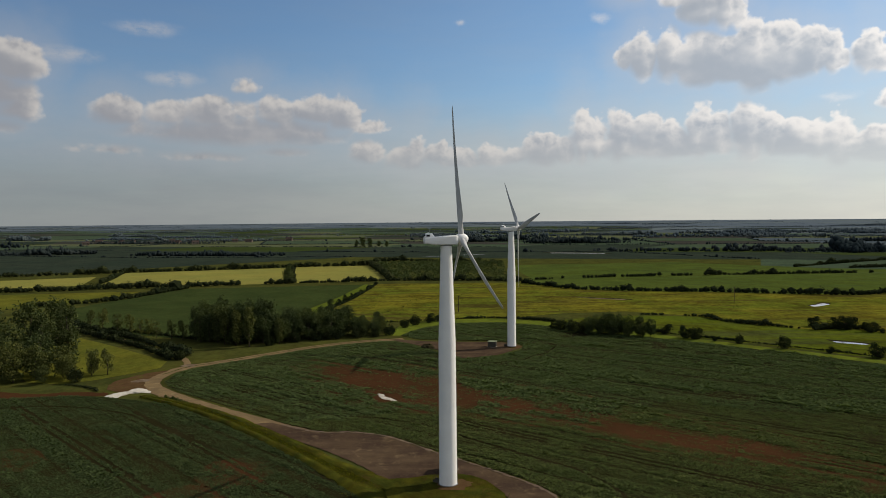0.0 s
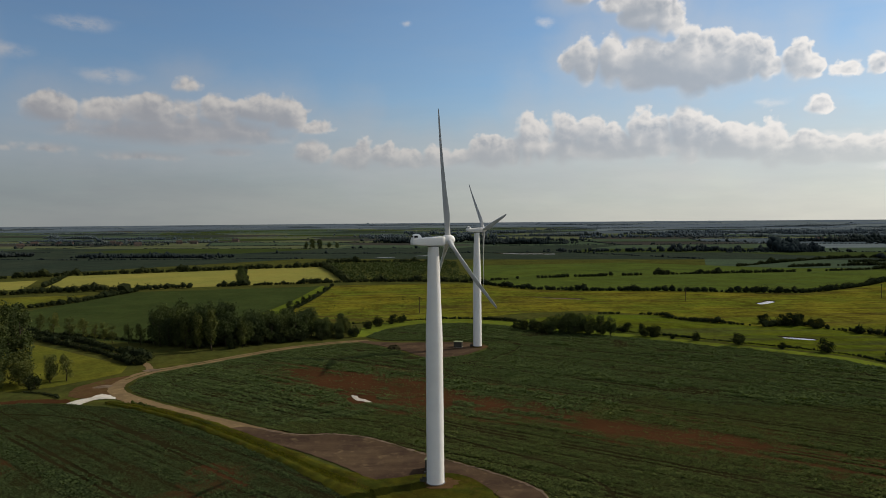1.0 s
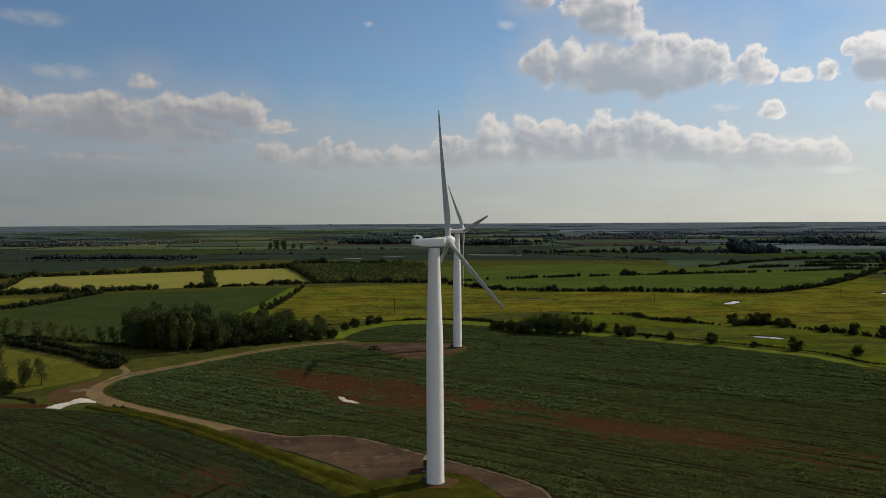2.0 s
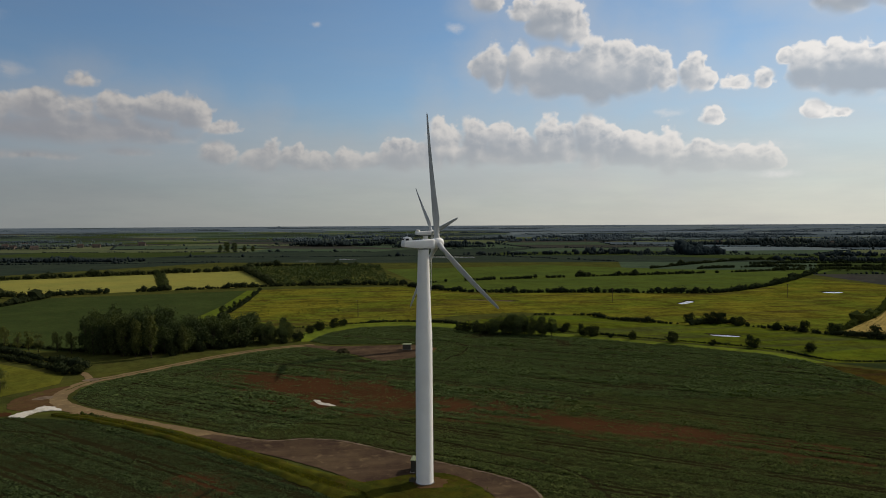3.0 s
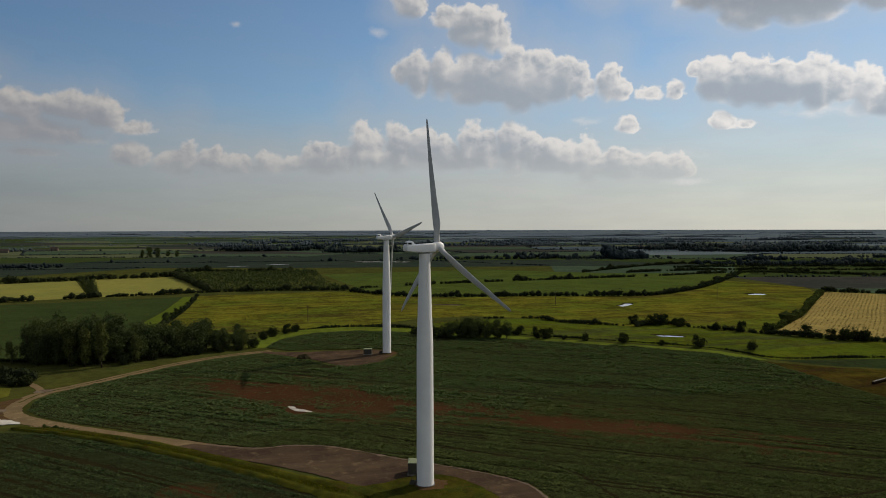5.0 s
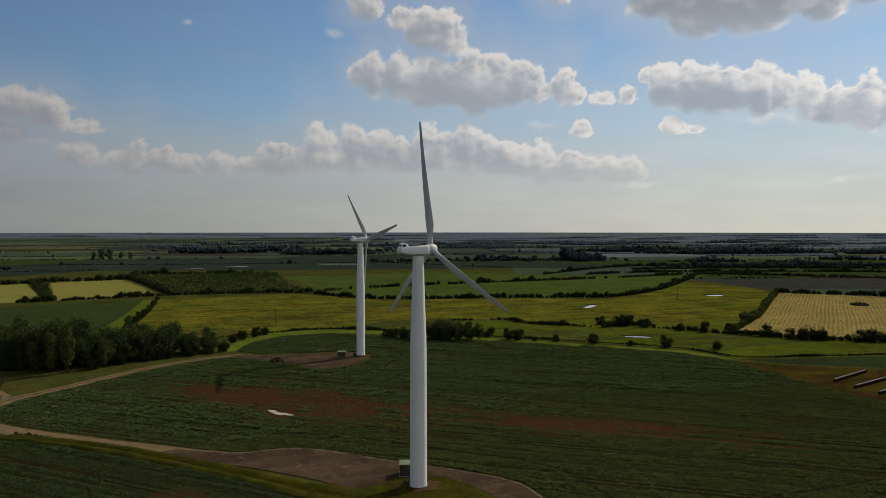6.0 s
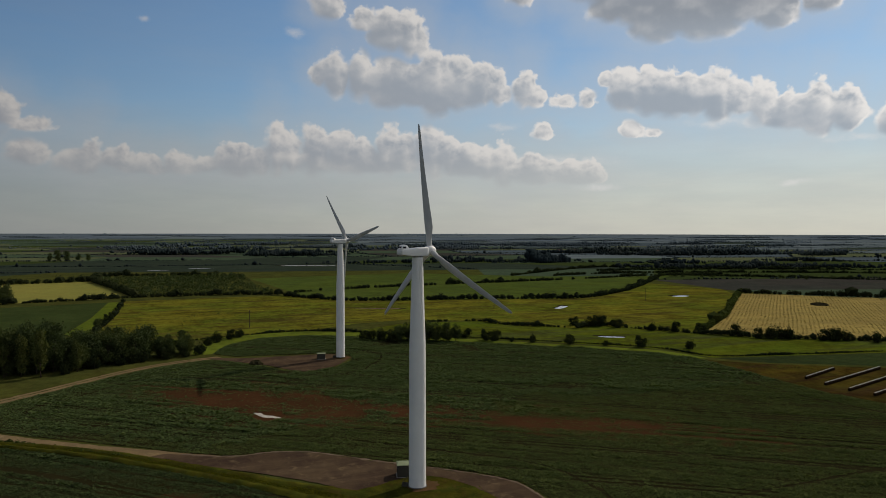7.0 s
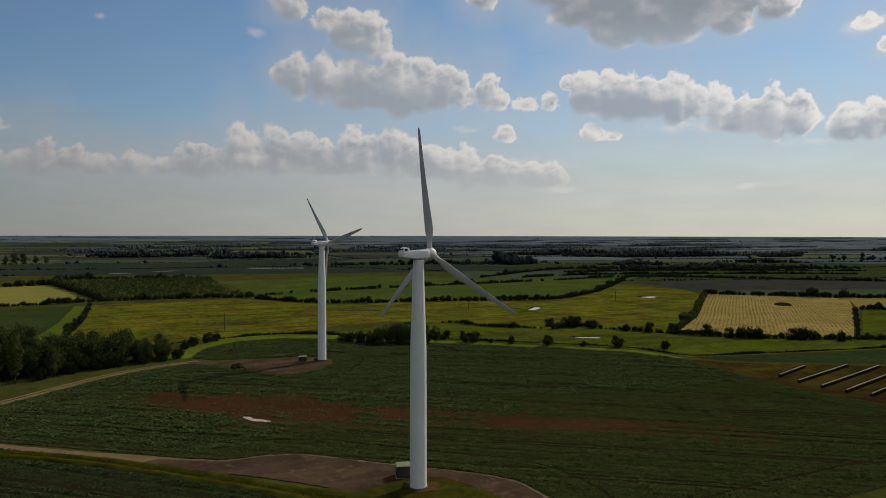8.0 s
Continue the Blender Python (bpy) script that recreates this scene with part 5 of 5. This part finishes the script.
hedge([(90, 286), (111, 267), (131, 248), (149, 228), (156, 205), (183, 196), (215, 188), (250, 180)], 0.8, 1.5, 0.0, 19, 0.30, 30, label="low dark ditch growth behind the grass margin")
hedge([(-168, 312), (-140, 287), (-115, 264), (-93, 239.5)], 3.0, 2.4, 0.0, 20, 0.36, 40, label="trimmed dark hedge along the lane")
hedge([(-172, 324), (-128, 285), (-108, 265), (-90, 246)], 2.8, 2.2, 0.0, 21, 0.36, 36, label="trimmed dark hedge along the lane")
hedge([(-91.5, 240.5), (-90, 238.5)], 3.6, 3.2, 0.0, 22, 0.34, 220, label="thick dark hedge end beside the track")
hedge([(-176, 318), (-150, 310), (-128, 298), (-100, 281)], 1.6, 1.6, 0.1, 23, 0.36, 22, label="low dark hedge below the young trees")
hedge([(-110, 203), (-103, 200), (-97, 195)], 0.8, 1.2, 0.1, 24, 0.28, 26, label="low dark growth in the ditch")
hedge([(-75, 187.0), (-60, 174.5), (-45, 160)], 0.5, 0.7, 0.35, 28, 0.20, 26, "scrub", "uneven tall grass on the bank")
ribbon("road_2", [(-168, 317), (-134, 286), (-112, 265), (-90.5, 242), (-84, 228)], 2.2, 0.075, "track", "narrow farm lane between trimmed hedges", "road", 0.02, 0.1)


def scatter_scrub(name, poly, n, h0, h1, leaf, per, mat, label, seed, clump=0.0):
    """Many shrubs too far off to count, joined."""
    r = np.random.default_rng(seed)
    p = np.array(poly, float)
    x = r.uniform(p[:, 0].min(), p[:, 0].max(), n * 3)
    y = r.uniform(p[:, 1].min(), p[:, 1].max(), n * 3)
    ok = inside(x, y, poly) & (soft_noise(x * 0.6, y, 16, seed + 3) * 0.6 + soft_noise(x * 0.5, y, 5, seed + 4) * 0.4 >= clump)
    x, y = x[ok][:n], y[ok][:n]
    h = r.uniform(h0, h1, len(x)) * (0.6 + 0.8 * soft_noise(x, y, 60, seed))
    c = np.repeat(np.stack([x, y, 0 * x], 1), per, 0)
    hh = np.repeat(h, per)
    d = r.normal(size=(len(c), 3))
    d /= np.linalg.norm(d, axis=1)[:, None]
    d *= r.uniform(0.3, 1, (len(c), 1)) ** 0.5
    c = c + d * np.stack([hh * 0.55, hh * 0.55, hh * 0.5], 1)
    c[:, 2] += hh * 0.52
    c[:, 2] += np.maximum(0, np.hypot(c[:, 0] - CENTRE[0], c[:, 1] - CENTRE[1]) - 2400) * 0.0121
    ob = quads(name, leaf_quads(c, leaf * hh * r.uniform(0.5, 1.2, len(c)), r), mat)
    return tagged(ob, label, "woodland" if h1 > 6 else "scrub", kind="stuff")


scatter_scrub("plantation", [(-74, 742), (-70, 795), (0, 792), (62, 740), (54, 538), (-38, 553)], 1300, 1.2, 4.5, 0.2, 18, "leaf", "young plantation of dark green shrubs", 31)
scatter_scrub("rough_tussocks", [(-58, 352), (-48, 440), (40, 440), (120, 420), (190, 372), (150, 300), (120, 345), (60, 355), (10, 338)], 2600, 0.25, 0.75, 0.30, 6, "scrub", "patches of rough tussocks in the pasture", 32, 0.60)
scatter_scrub("rush_tufts", [(60, 330), (90, 292), (131, 250), (152, 206), (230, 184), (290, 176), (210, 230), (170, 290), (126, 314)], 900, 0.2, 0.55, 0.30, 6, "scrub", "patches of rushes in the damp meadow", 38, 0.60)
scatter_scrub("weed_tufts", [(146, 198), (162, 184), (200, 158), (240, 140), (250, 90), (150, 88), (142, 146)], 1500, 0.15, 0.5, 0.32, 6, "tuft", "patches of ochre weeds on the waste ground", 39, 0.56)
scatter_scrub("scrub_belt", [(420, 600), (450, 625), (540, 570), (620, 480), (600, 460), (500, 550)], 60, 2.0, 4.5, 0.14, 70, "hedge", "dark scrub and trees beyond the pasture", 33)
hedge([(500, 600), (560, 540), (620, 470), (700, 400)], 3.0, 3.0, 0.2, 34, 0.7, 14)
hedge([(370, 640), (430, 650), (520, 640), (640, 590), (760, 520)], 3.0, 3.0, 0.15, 35, 0.7, 14)
hedge([(470, 700), (560, 690), (700, 640), (840, 560)], 3.2, 3.0, 0.15, 36, 0.8, 12)
hedge([(330, 660), (420, 720), (520, 770), (640, 760)], 3.0, 3.0, 0.15, 37, 0.8, 12)

def tufts(name, line, wide, n, high, mat, label, seed):
    """Tall grass along a strip, joined."""
    r = np.random.default_rng(seed)
    p = smooth_line(line, 1.0)
    k = r.integers(0, len(p), n)
    x = p[k, 0] + r.uniform(-0.5, 0.5, n) * wide
    y = p[k, 1] + r.uniform(-0.5, 0.5, n) * wide
    keep = r.random(n) < 0.25 + 0.9 * soft_noise(x, y, 2.5, seed)
    x, y = x[keep], y[keep]
    h = high * r.uniform(0.5, 1.2, len(x))
    a = r.uniform(0, math.pi, len(x))
    base = np.stack([x, y, 0.3 + 0 * x], 1)
    side = np.stack([np.cos(a), np.sin(a), 0 * a], 1) * (0.35 * h[:, None])
    up = np.stack([r.normal(size=len(x)) * 0.3 * h, r.normal(size=len(x)) * 0.3 * h, h], 1)
    q = np.stack([base - side, base + side, base + side * 1.3 + up, base - side * 1.3 + up], 1)
    ob = quads(name, q.reshape(-1, 3), mat)
    return tagged(ob, label, "grass", kind="stuff")


BANK = [(-80.5, 187.5), (-70.5, 181.6), (-58.5, 172.2), (-49, 163.2), (-38.5, 151.8), (-30, 142.2), (-22, 132.6), (-15, 124.6)]
tufts("bank_grass", BANK, 3.4, 7500, 0.2, "tuft", "tall yellow-green grass on the bank", 91)
tufts("foot_grass", [(-14, 122), (-8, 118), (0, 114), (6, 114), (8, 104)], 9.0, 5200, 0.13, "tuft", "uneven grass round the turbine foot", 92)

# ---- far fields, hedges and woods ----
far = np.random.default_rng(21)
NEAR = [(-340, 340), (-390, 600), (-300, 690), (-160, 730), (-72, 810), (10, 805), (250, 760), (360, 650), (450, 612), (520, 600), (420, 440), (545, 290), (430, 200), (330, 120), (200, 60), (-200, 60), (-200, 300)]
U = (math.cos(radians(-14)), math.sin(radians(-14)))
V = (-U[1], U[0])
CW, CD = 260.0, 165.0
count = 30
edges = []
for i in range(-20, 22):
    for j in range(-5, 33):
        def corner(a, b):
            r = np.random.default_rng(abs(a * 7919 + b * 104729 + 77))
            s, t = a * CW + r.uniform(-60, 60) + 70 * (b % 3), b * CD + r.uniform(-34, 34)
            return (U[0] * s + V[0] * t, U[1] * s + V[1] * t)
        q = [corner(i, j), corner(i + 1, j), corner(i + 1, j + 1), corner(i, j + 1)]
        c = np.mean(q, axis=0)
        rr = math.hypot(c[0] - CENTRE[0], c[1] - CENTRE[1])
        ang = math.degrees(math.atan2(c[0] - CENTRE[0], c[1] - CENTRE[1]))
        reach = max(math.hypot(x - CENTRE[0], y - CENTRE[1]) for x, y in q)
        if reach > 4800 or rr < 380 or not -62 < ang < 82:
            continue
        if inside(np.array([c[0]]), np.array([c[1]]), NEAR).all():
            continue
        open_ = not inside(np.array([(p[0] + c[0]) / 2 for p in q]), np.array([(p[1] + c[1]) / 2 for p in q]), NEAR).any()
        k = far.random()
        # colours picked by distance and bearing: dark for cloud shadow, brighter where sunlit
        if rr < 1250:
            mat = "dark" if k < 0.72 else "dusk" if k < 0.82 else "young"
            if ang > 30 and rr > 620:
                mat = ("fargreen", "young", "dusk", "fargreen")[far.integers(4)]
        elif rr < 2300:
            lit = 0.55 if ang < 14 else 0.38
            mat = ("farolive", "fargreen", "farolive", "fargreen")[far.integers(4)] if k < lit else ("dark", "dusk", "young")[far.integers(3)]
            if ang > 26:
                mat = ("pale", "hazefield", "farolive", "hazefield", "fargreen")[far.integers(5)]
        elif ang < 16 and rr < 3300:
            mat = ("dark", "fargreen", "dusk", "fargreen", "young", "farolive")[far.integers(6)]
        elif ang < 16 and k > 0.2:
            mat = "hazefield"
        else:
            mat = ("pale", "pale", "farolive" if rr < 3000 else "pale", "pale")[far.integers(4)] if k < 0.40 else ("hazefield", "dark" if rr < 3000 else "hazefield", "hazefield")[far.integers(3)]
        # beyond this distance the painted haze grows paler
        if mat == "hazefield" and rr > (3500 if ang < 16 else 2900):
            mat = "farhaze"
        count += 1
        words = {"dark": "distant green field, darkened in colour for cloud shade", "dusk": "bare dark distant field", "young": "dull green distant field", "farolive": "olive-green distant field, blued for haze", "fargreen": "mid-green distant field, blued for haze",
                 "ripe": "pale yellow distant crop field", "pale": "field near the horizon, paled in colour for haze", "hazefield": "field near the horizon, tinted blue for haze", "farhaze": "farthest field, tinted paler blue for haze"}[mat]
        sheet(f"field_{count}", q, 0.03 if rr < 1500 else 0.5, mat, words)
        if open_ and far.random() < (0.85 if ang > 26 and rr < 2600 else 0.3 if rr < 1300 else 0.7 if rr < 2600 else 0.4):
            edges.append((q[0], q[1]))
        if open_ and far.random() < (0.6 if ang > 26 and rr < 2600 else 0.2 if rr < 1300 else 0.4):
            edges.append((q[0], q[3]))


def far_hedges(lines):
    r = np.random.default_rng(41)
    cs, rs = [], []
    for (ax, ay), (bx, by) in lines:
        d = math.hypot((ax + bx) / 2 - CENTRE[0], (ay + by) / 2 - CENTRE[1])
        gap = 2.4 + d / 900
        n = int(math.hypot(bx - ax, by - ay) / gap)
        u = (np.arange(n) + r.uniform(-0.4, 0.4, n)) / max(n, 1)
        u = u[soft_noise(u * 400, u * 0 + d, 30, int(d) % 97) > 0.24]
        h = 0.8 + 1.8 * soft_noise(u * 400, u * 0 + d, 16, int(d) % 89)
        h = np.where(r.random(len(u)) > 0.93, h * r.uniform(1.5, 3.4, len(u)), h)
        x, y = ax + (bx - ax) * u + r.normal(size=len(u)) * 0.8, ay + (by - ay) * u + r.normal(size=len(u)) * 0.8
        z = np.maximum(0, np.hypot(x - CENTRE[0], y - CENTRE[1]) - 2400) * 0.0121
        cs.append(np.stack([x, y, z + h * 0.45], 1))
        w = np.clip(h * 0.55, gap * 0.5, gap * 1.3)
        rs.append(np.stack([w, w, h * 0.55], 1))
    return np.concatenate(cs), np.concatenate(rs), r


HEDGE_AT, HEDGE_SIZE, hedge_rng = far_hedges(edges)
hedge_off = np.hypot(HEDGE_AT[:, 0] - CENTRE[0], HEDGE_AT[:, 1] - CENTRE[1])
# hedge colour steps with distance, haze being put into the leaf paint
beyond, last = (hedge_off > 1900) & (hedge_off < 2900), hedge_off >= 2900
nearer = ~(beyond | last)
tagged(lumps("far_hedgerows", HEDGE_AT[nearer], HEDGE_SIZE[nearer], "farleaf", hedge_rng, 0), "dark haze-tinted hedgerows between the distant fields", "hedge", kind="stuff")
tagged(lumps("far_hedgerows", HEDGE_AT[beyond], HEDGE_SIZE[beyond], "hazeleaf", hedge_rng, 0), "hedgerows near the horizon, tinted blue for haze", "hedge", kind="stuff")
tagged(lumps("far_hedgerows", HEDGE_AT[last], HEDGE_SIZE[last], "mistleaf", hedge_rng, 0), "hedgerows along the horizon, tinted pale blue for haze", "hedge", kind="stuff")


def wood(x, y, a, b, turn, n, h, seed, label="distant wood with haze tinted into its leaves"):
    t = radians(turn)
    n = int(n * 1.9)
    pts = []
    r = np.random.default_rng(seed)
    for k in range(14):
        w = 2 * math.pi * k / 14
        s = r.uniform(0.7, 1.15)
        u, v = a * s * math.cos(w), b * s * math.sin(w)
        pts.append((x + u * math.cos(t) - v * math.sin(t), y + u * math.sin(t) + v * math.cos(t)))
    p = np.array(pts)
    tx, ty = r.uniform(p[:, 0].min(), p[:, 0].max(), n * 3), r.uniform(p[:, 1].min(), p[:, 1].max(), n * 3)
    ok = inside(tx, ty, pts)
    tx, ty = tx[ok][:n], ty[ok][:n]
    hh = h * r.uniform(0.35, 1.0, len(tx)) * (0.4 + 0.9 * soft_noise(tx, ty, 45, seed))
    tx, ty, hh = (np.repeat(q, 3 if math.hypot(x - CENTRE[0], y - CENTRE[1]) < 1500 else 2) for q in (tx, ty, hh))
    k = r.normal(size=(len(tx), 3)) * np.stack([hh * 0.32, hh * 0.32, hh * 0.13], 1)
    far_off = np.hypot(tx - CENTRE[0], ty - CENTRE[1])
    c = np.stack([tx, ty, np.maximum(0, far_off - 2400) * 0.0121 + hh * 0.52], 1) + k
    size = hh[:, None] * np.array([0.30, 0.30, 0.40]) * r.uniform(0.55, 1.2, (len(tx), 1)) + 0.4
    c[:, 2] = np.minimum(c[:, 2], np.maximum(0, far_off - 2400) * 0.0121 + size[:, 2] * 2.2)
    # farther woods get the bluer, paler leaf in place of real haze
    ob = lumps("far_wood", c, size, "farleaf" if far_off.mean() < 1700 else "hazeleaf" if far_off.mean() < 2900 else "mistleaf", r, 1 if far_off.mean() < 1200 else 0, 0.30)
    tagged(ob, label, "woodland", kind="stuff")


wood(560, 950, 28, 50, -30, 120, 15, 51, "dense dark wood in the far fields")
wood(620, 720, 120, 12, -28, 80, 6.5, 52, "long dark wood beyond the fields")
wood(700, 830, 60, 14, -28, 50, 7, 53)
wood(830, 640, 90, 14, -35, 60, 6.5, 54)
wood(960, 800, 70, 16, -35, 60, 8, 55)
wood(-330, 980, 130, 10, -10, 150, 7, 56)
wood(-620, 1050, 100, 22, 10, 160, 9, 57)
wood(250, 1350, 110, 20, -12, 90, 12, 58)
wood(60, 1500, 90, 25, -10, 100, 14, 59)
for k in range(104):
    ang = radians(far.uniform(-42, 68) if k < 46 or k > 63 else far.uniform(24, 66))
    d = far.uniform(1500, 4500) if k < 46 else far.uniform(900, 2600) if k < 64 else far.uniform(2100, 4300)
    wood(CENTRE[0] + d * math.sin(ang), CENTRE[1] + d * math.cos(ang), far.uniform(60, 240), far.uniform(14, 45), far.uniform(-30, 10), int(70 + d / 40), far.uniform(9, 14) * (1.0 if d < 2600 else 0.55), 100 + k)


# ---- distant houses ----
def house(x, y, turn, w, d, h):
    t = empty_thing("house", x, y, rise(x, y), turn)
    tagged(t, "small distant brick house with a tiled roof", "house", "distant houses")
    bm = bmesh.new()
    box(bm, -w / 2, -d / 2, -0.3, w / 2, d / 2, h)
    wall = part("wall", bm, "brick", t)
    bm = bmesh.new()
    loft(bm, [[(s, -d / 2 - 0.4, h), (s, d / 2 + 0.4, h), (s, 0, h + d * 0.42)] for s in (-w / 2 - 0.3, w / 2 + 0.3)])
    roof = part("roof", bm, "tile", t, "clay tiled gable roof")
    bm = bmesh.new()
    box(bm, w * 0.3 - 0.4, -0.4, h + d * 0.3, w * 0.3 + 0.4, 0.4, h + d * 0.42 + 1.2)
    part("chimney", bm, "brick", roof)
    for s in (-0.28, 0.28):
        for z in (0.9, 3.4):
            bm = bmesh.new()
            box(bm, w * s - 0.6, -d / 2 - 0.05, z, w * s + 0.6, -d / 2 - 0.01, z + 1.2)
            part("window", bm, "black", wall, "dark window")


wood(-600, 1520, 150, 40, -6, 110, 8, 61)
wood(-540, 1640, 160, 30, 4, 100, 9, 62)
for k in range(11):
    house(-780 + 40 * k + far.uniform(-40, 40), 1570 + far.uniform(-110, 110), far.uniform(-30, 30), far.uniform(9, 16), far.uniform(7, 9), far.uniform(4.5, 5.8))
for k in range(8):
    house(820 + 40 * k + far.uniform(-15, 15), 1350 - 30 * k + far.uniform(-50, 50), far.uniform(-30, 30), far.uniform(9, 16), far.uniform(7, 9), far.uniform(4.5, 5.8))


# ---- crop ----
ROWS_RUN = -39.0
SOIL_LINE = [(-34, 222), (-20, 204), (-4, 195), (12, 184), (29, 174), (42, 153), (60, 139)]


def bare(x, y):
    """How thin the crop stands: the long red patch, and small bare spots."""
    p = np.array(SOIL_LINE, float)
    best = np.full(len(x), 1e9)
    for (ax, ay), (bx, by) in zip(p, p[1:]):
        t = np.clip(((x - ax) * (bx - ax) + (y - ay) * (by - ay)) / ((bx - ax) ** 2 + (by - ay) ** 2), 0, 1)
        best = np.minimum(best, np.hypot(x - ax - t * (bx - ax), y - ay - t * (by - ay)))
    n = soft_noise(x, y, 9, 61) * 0.6 + soft_noise(x, y, 3.5, 62) * 0.4
    reach = np.interp(x, (-46, -34, -20, 4, 14, 26, 44, 66), (6, 9, 16, 17, 12, 8, 9, 11))
    patch = np.clip((reach - best) / 9.0 + (n - 0.55) * 1.9, 0, 1)
    heap_ = np.hypot((x + 15.3) * 1.2, (y - 185)) < 4.8
    patch = patch * np.clip(np.interp(x, (5, 25), (0.62, 0.3)) + 1.3 * soft_noise(x * 0.75 - y * 0.65, x * 0.65 + y * 0.75 + 40, 22, 65), 0, 1)
    spots = np.clip((soft_noise(x, y, 26, 63) * soft_noise(x, y, 8, 64) - 0.55) * 5, 0, 1)
    return np.maximum(np.maximum(patch * 0.88, spots * 0.8), heap_ * 1.0)


def crop(name, poly, y0, y1, row_gap, along, size, label, seed, run=ROWS_RUN, mat="crop"):
    r = np.random.default_rng(seed)
    p = np.array(poly, float)
    c, s = math.cos(radians(run)), math.sin(radians(run))
    uu, vv = p[:, 0] * c + p[:, 1] * s, -p[:, 0] * s + p[:, 1] * c
    gu, gv = np.meshgrid(np.arange(uu.min(), uu.max(), along), np.arange(vv.min(), vv.max(), row_gap))
    u = gu.ravel() + r.uniform(-0.5, 0.5, gu.size) * along
    v = gv.ravel() + r.normal(size=gu.size) * row_gap * 0.16
    # wheel tracks
    x, y = u * c - v * s, u * s + v * c
    yy = y + 36 * (soft_noise(x, y, 30, 78) - 0.5) + 14 * (soft_noise(x, y, 5, 79) - 0.5)
    ok = inside(x, y, poly) & (yy >= y0) & (yy < y1)
    u, v, x, y = u[ok], v[ok], x[ok], y[ok]
    rim = np.full(len(x), 1e9)
    for (ax, ay), (bx, by) in zip(p, np.roll(p, -1, 0)):
        t = np.clip(((x - ax) * (bx - ax) + (y - ay) * (by - ay)) / ((bx - ax) ** 2 + (by - ay) ** 2), 0, 1)
        rim = np.minimum(rim, np.hypot(x - ax - t * (bx - ax), y - ay - t * (by - ay)))
    lane = np.abs((v + 5.0 * soft_noise(u, v * 0, 80, 71)) % 20.0 - 10.0)
    whole = soft_noise(u, v, 9, 74) > 0.16
    ruts = (np.abs(lane - 0.95) < 0.52) & whole & (rim > 9) | (np.abs(rim - 10.0 - 1.5 * soft_noise(x, y, 20, 77)) < 0.5) & whole
    ruts |= (np.abs(lane - 5.5) < 0.25) & (soft_noise(u, v, 12, 73) > 0.6)
    furrow = soft_noise(v + 1.5 * soft_noise(u, v * 0, 25, 70), u * 0.016, 1.25, 75)
    ok = ~ruts & (r.random(len(x)) > (0.27 - furrow) * 3.2)
    ok &= r.random(len(x)) > bare(x, y)
    x, y, furrow = x[ok], y[ok], furrow[ok]
    n = len(x)
    tall = size * (0.50 + 0.95 * furrow) * (1 - 0.45 * bare(x, y)) * (0.42 + 0.6 * soft_noise(x, y, 5, 72) + 0.6 * soft_noise(x, y, 1.7, 76)) * r.uniform(0.75, 1.25, n)
    K = 4
    a = r.uniform(0, 2 * math.pi, (n, 1)) + np.arange(K) * 2 * math.pi / K + r.normal(size=(n, K)) * 0.35
    el = r.uniform(0.1, 0.7, (n, K))
    ln = tall[:, None] * r.uniform(0.75, 1.2, (n, K))
    wd = ln * 0.36
    base = np.stack([x, y, 0.05 + 0 * x], 1)[:, None, :] + np.zeros((n, K, 1))
    out = np.stack([np.cos(a) * np.cos(el), np.sin(a) * np.cos(el), np.sin(el)], 2)
    side = np.stack([-np.sin(a), np.cos(a), r.normal(size=(n, K)) * 0.25], 2)
    b0 = base + out * ln[..., None] * 0.25
    mid = base + out * ln[..., None] * 0.75
    tip = base + out * ln[..., None] * 1.2 + np.array([0, 0, -0.12]) * ln[..., None]
    q = np.stack([b0, mid - side * wd[..., None], tip, mid + side * wd[..., None]], 2)
    ob = quads(name, q.reshape(-1, 3), mat)
    return tagged(ob, label, "crop", kind="stuff")


# one crop in two leaf tones: darker near the camera, paler farther off
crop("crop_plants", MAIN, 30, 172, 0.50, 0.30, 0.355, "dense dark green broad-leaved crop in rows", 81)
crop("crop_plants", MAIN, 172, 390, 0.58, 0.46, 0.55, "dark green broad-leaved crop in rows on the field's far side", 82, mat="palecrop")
crop("crop_plants", SOUTH, 30, 260, 0.50, 0.30, 0.355, "dense dark green broad-leaved crop beside the track", 83, -45.0)
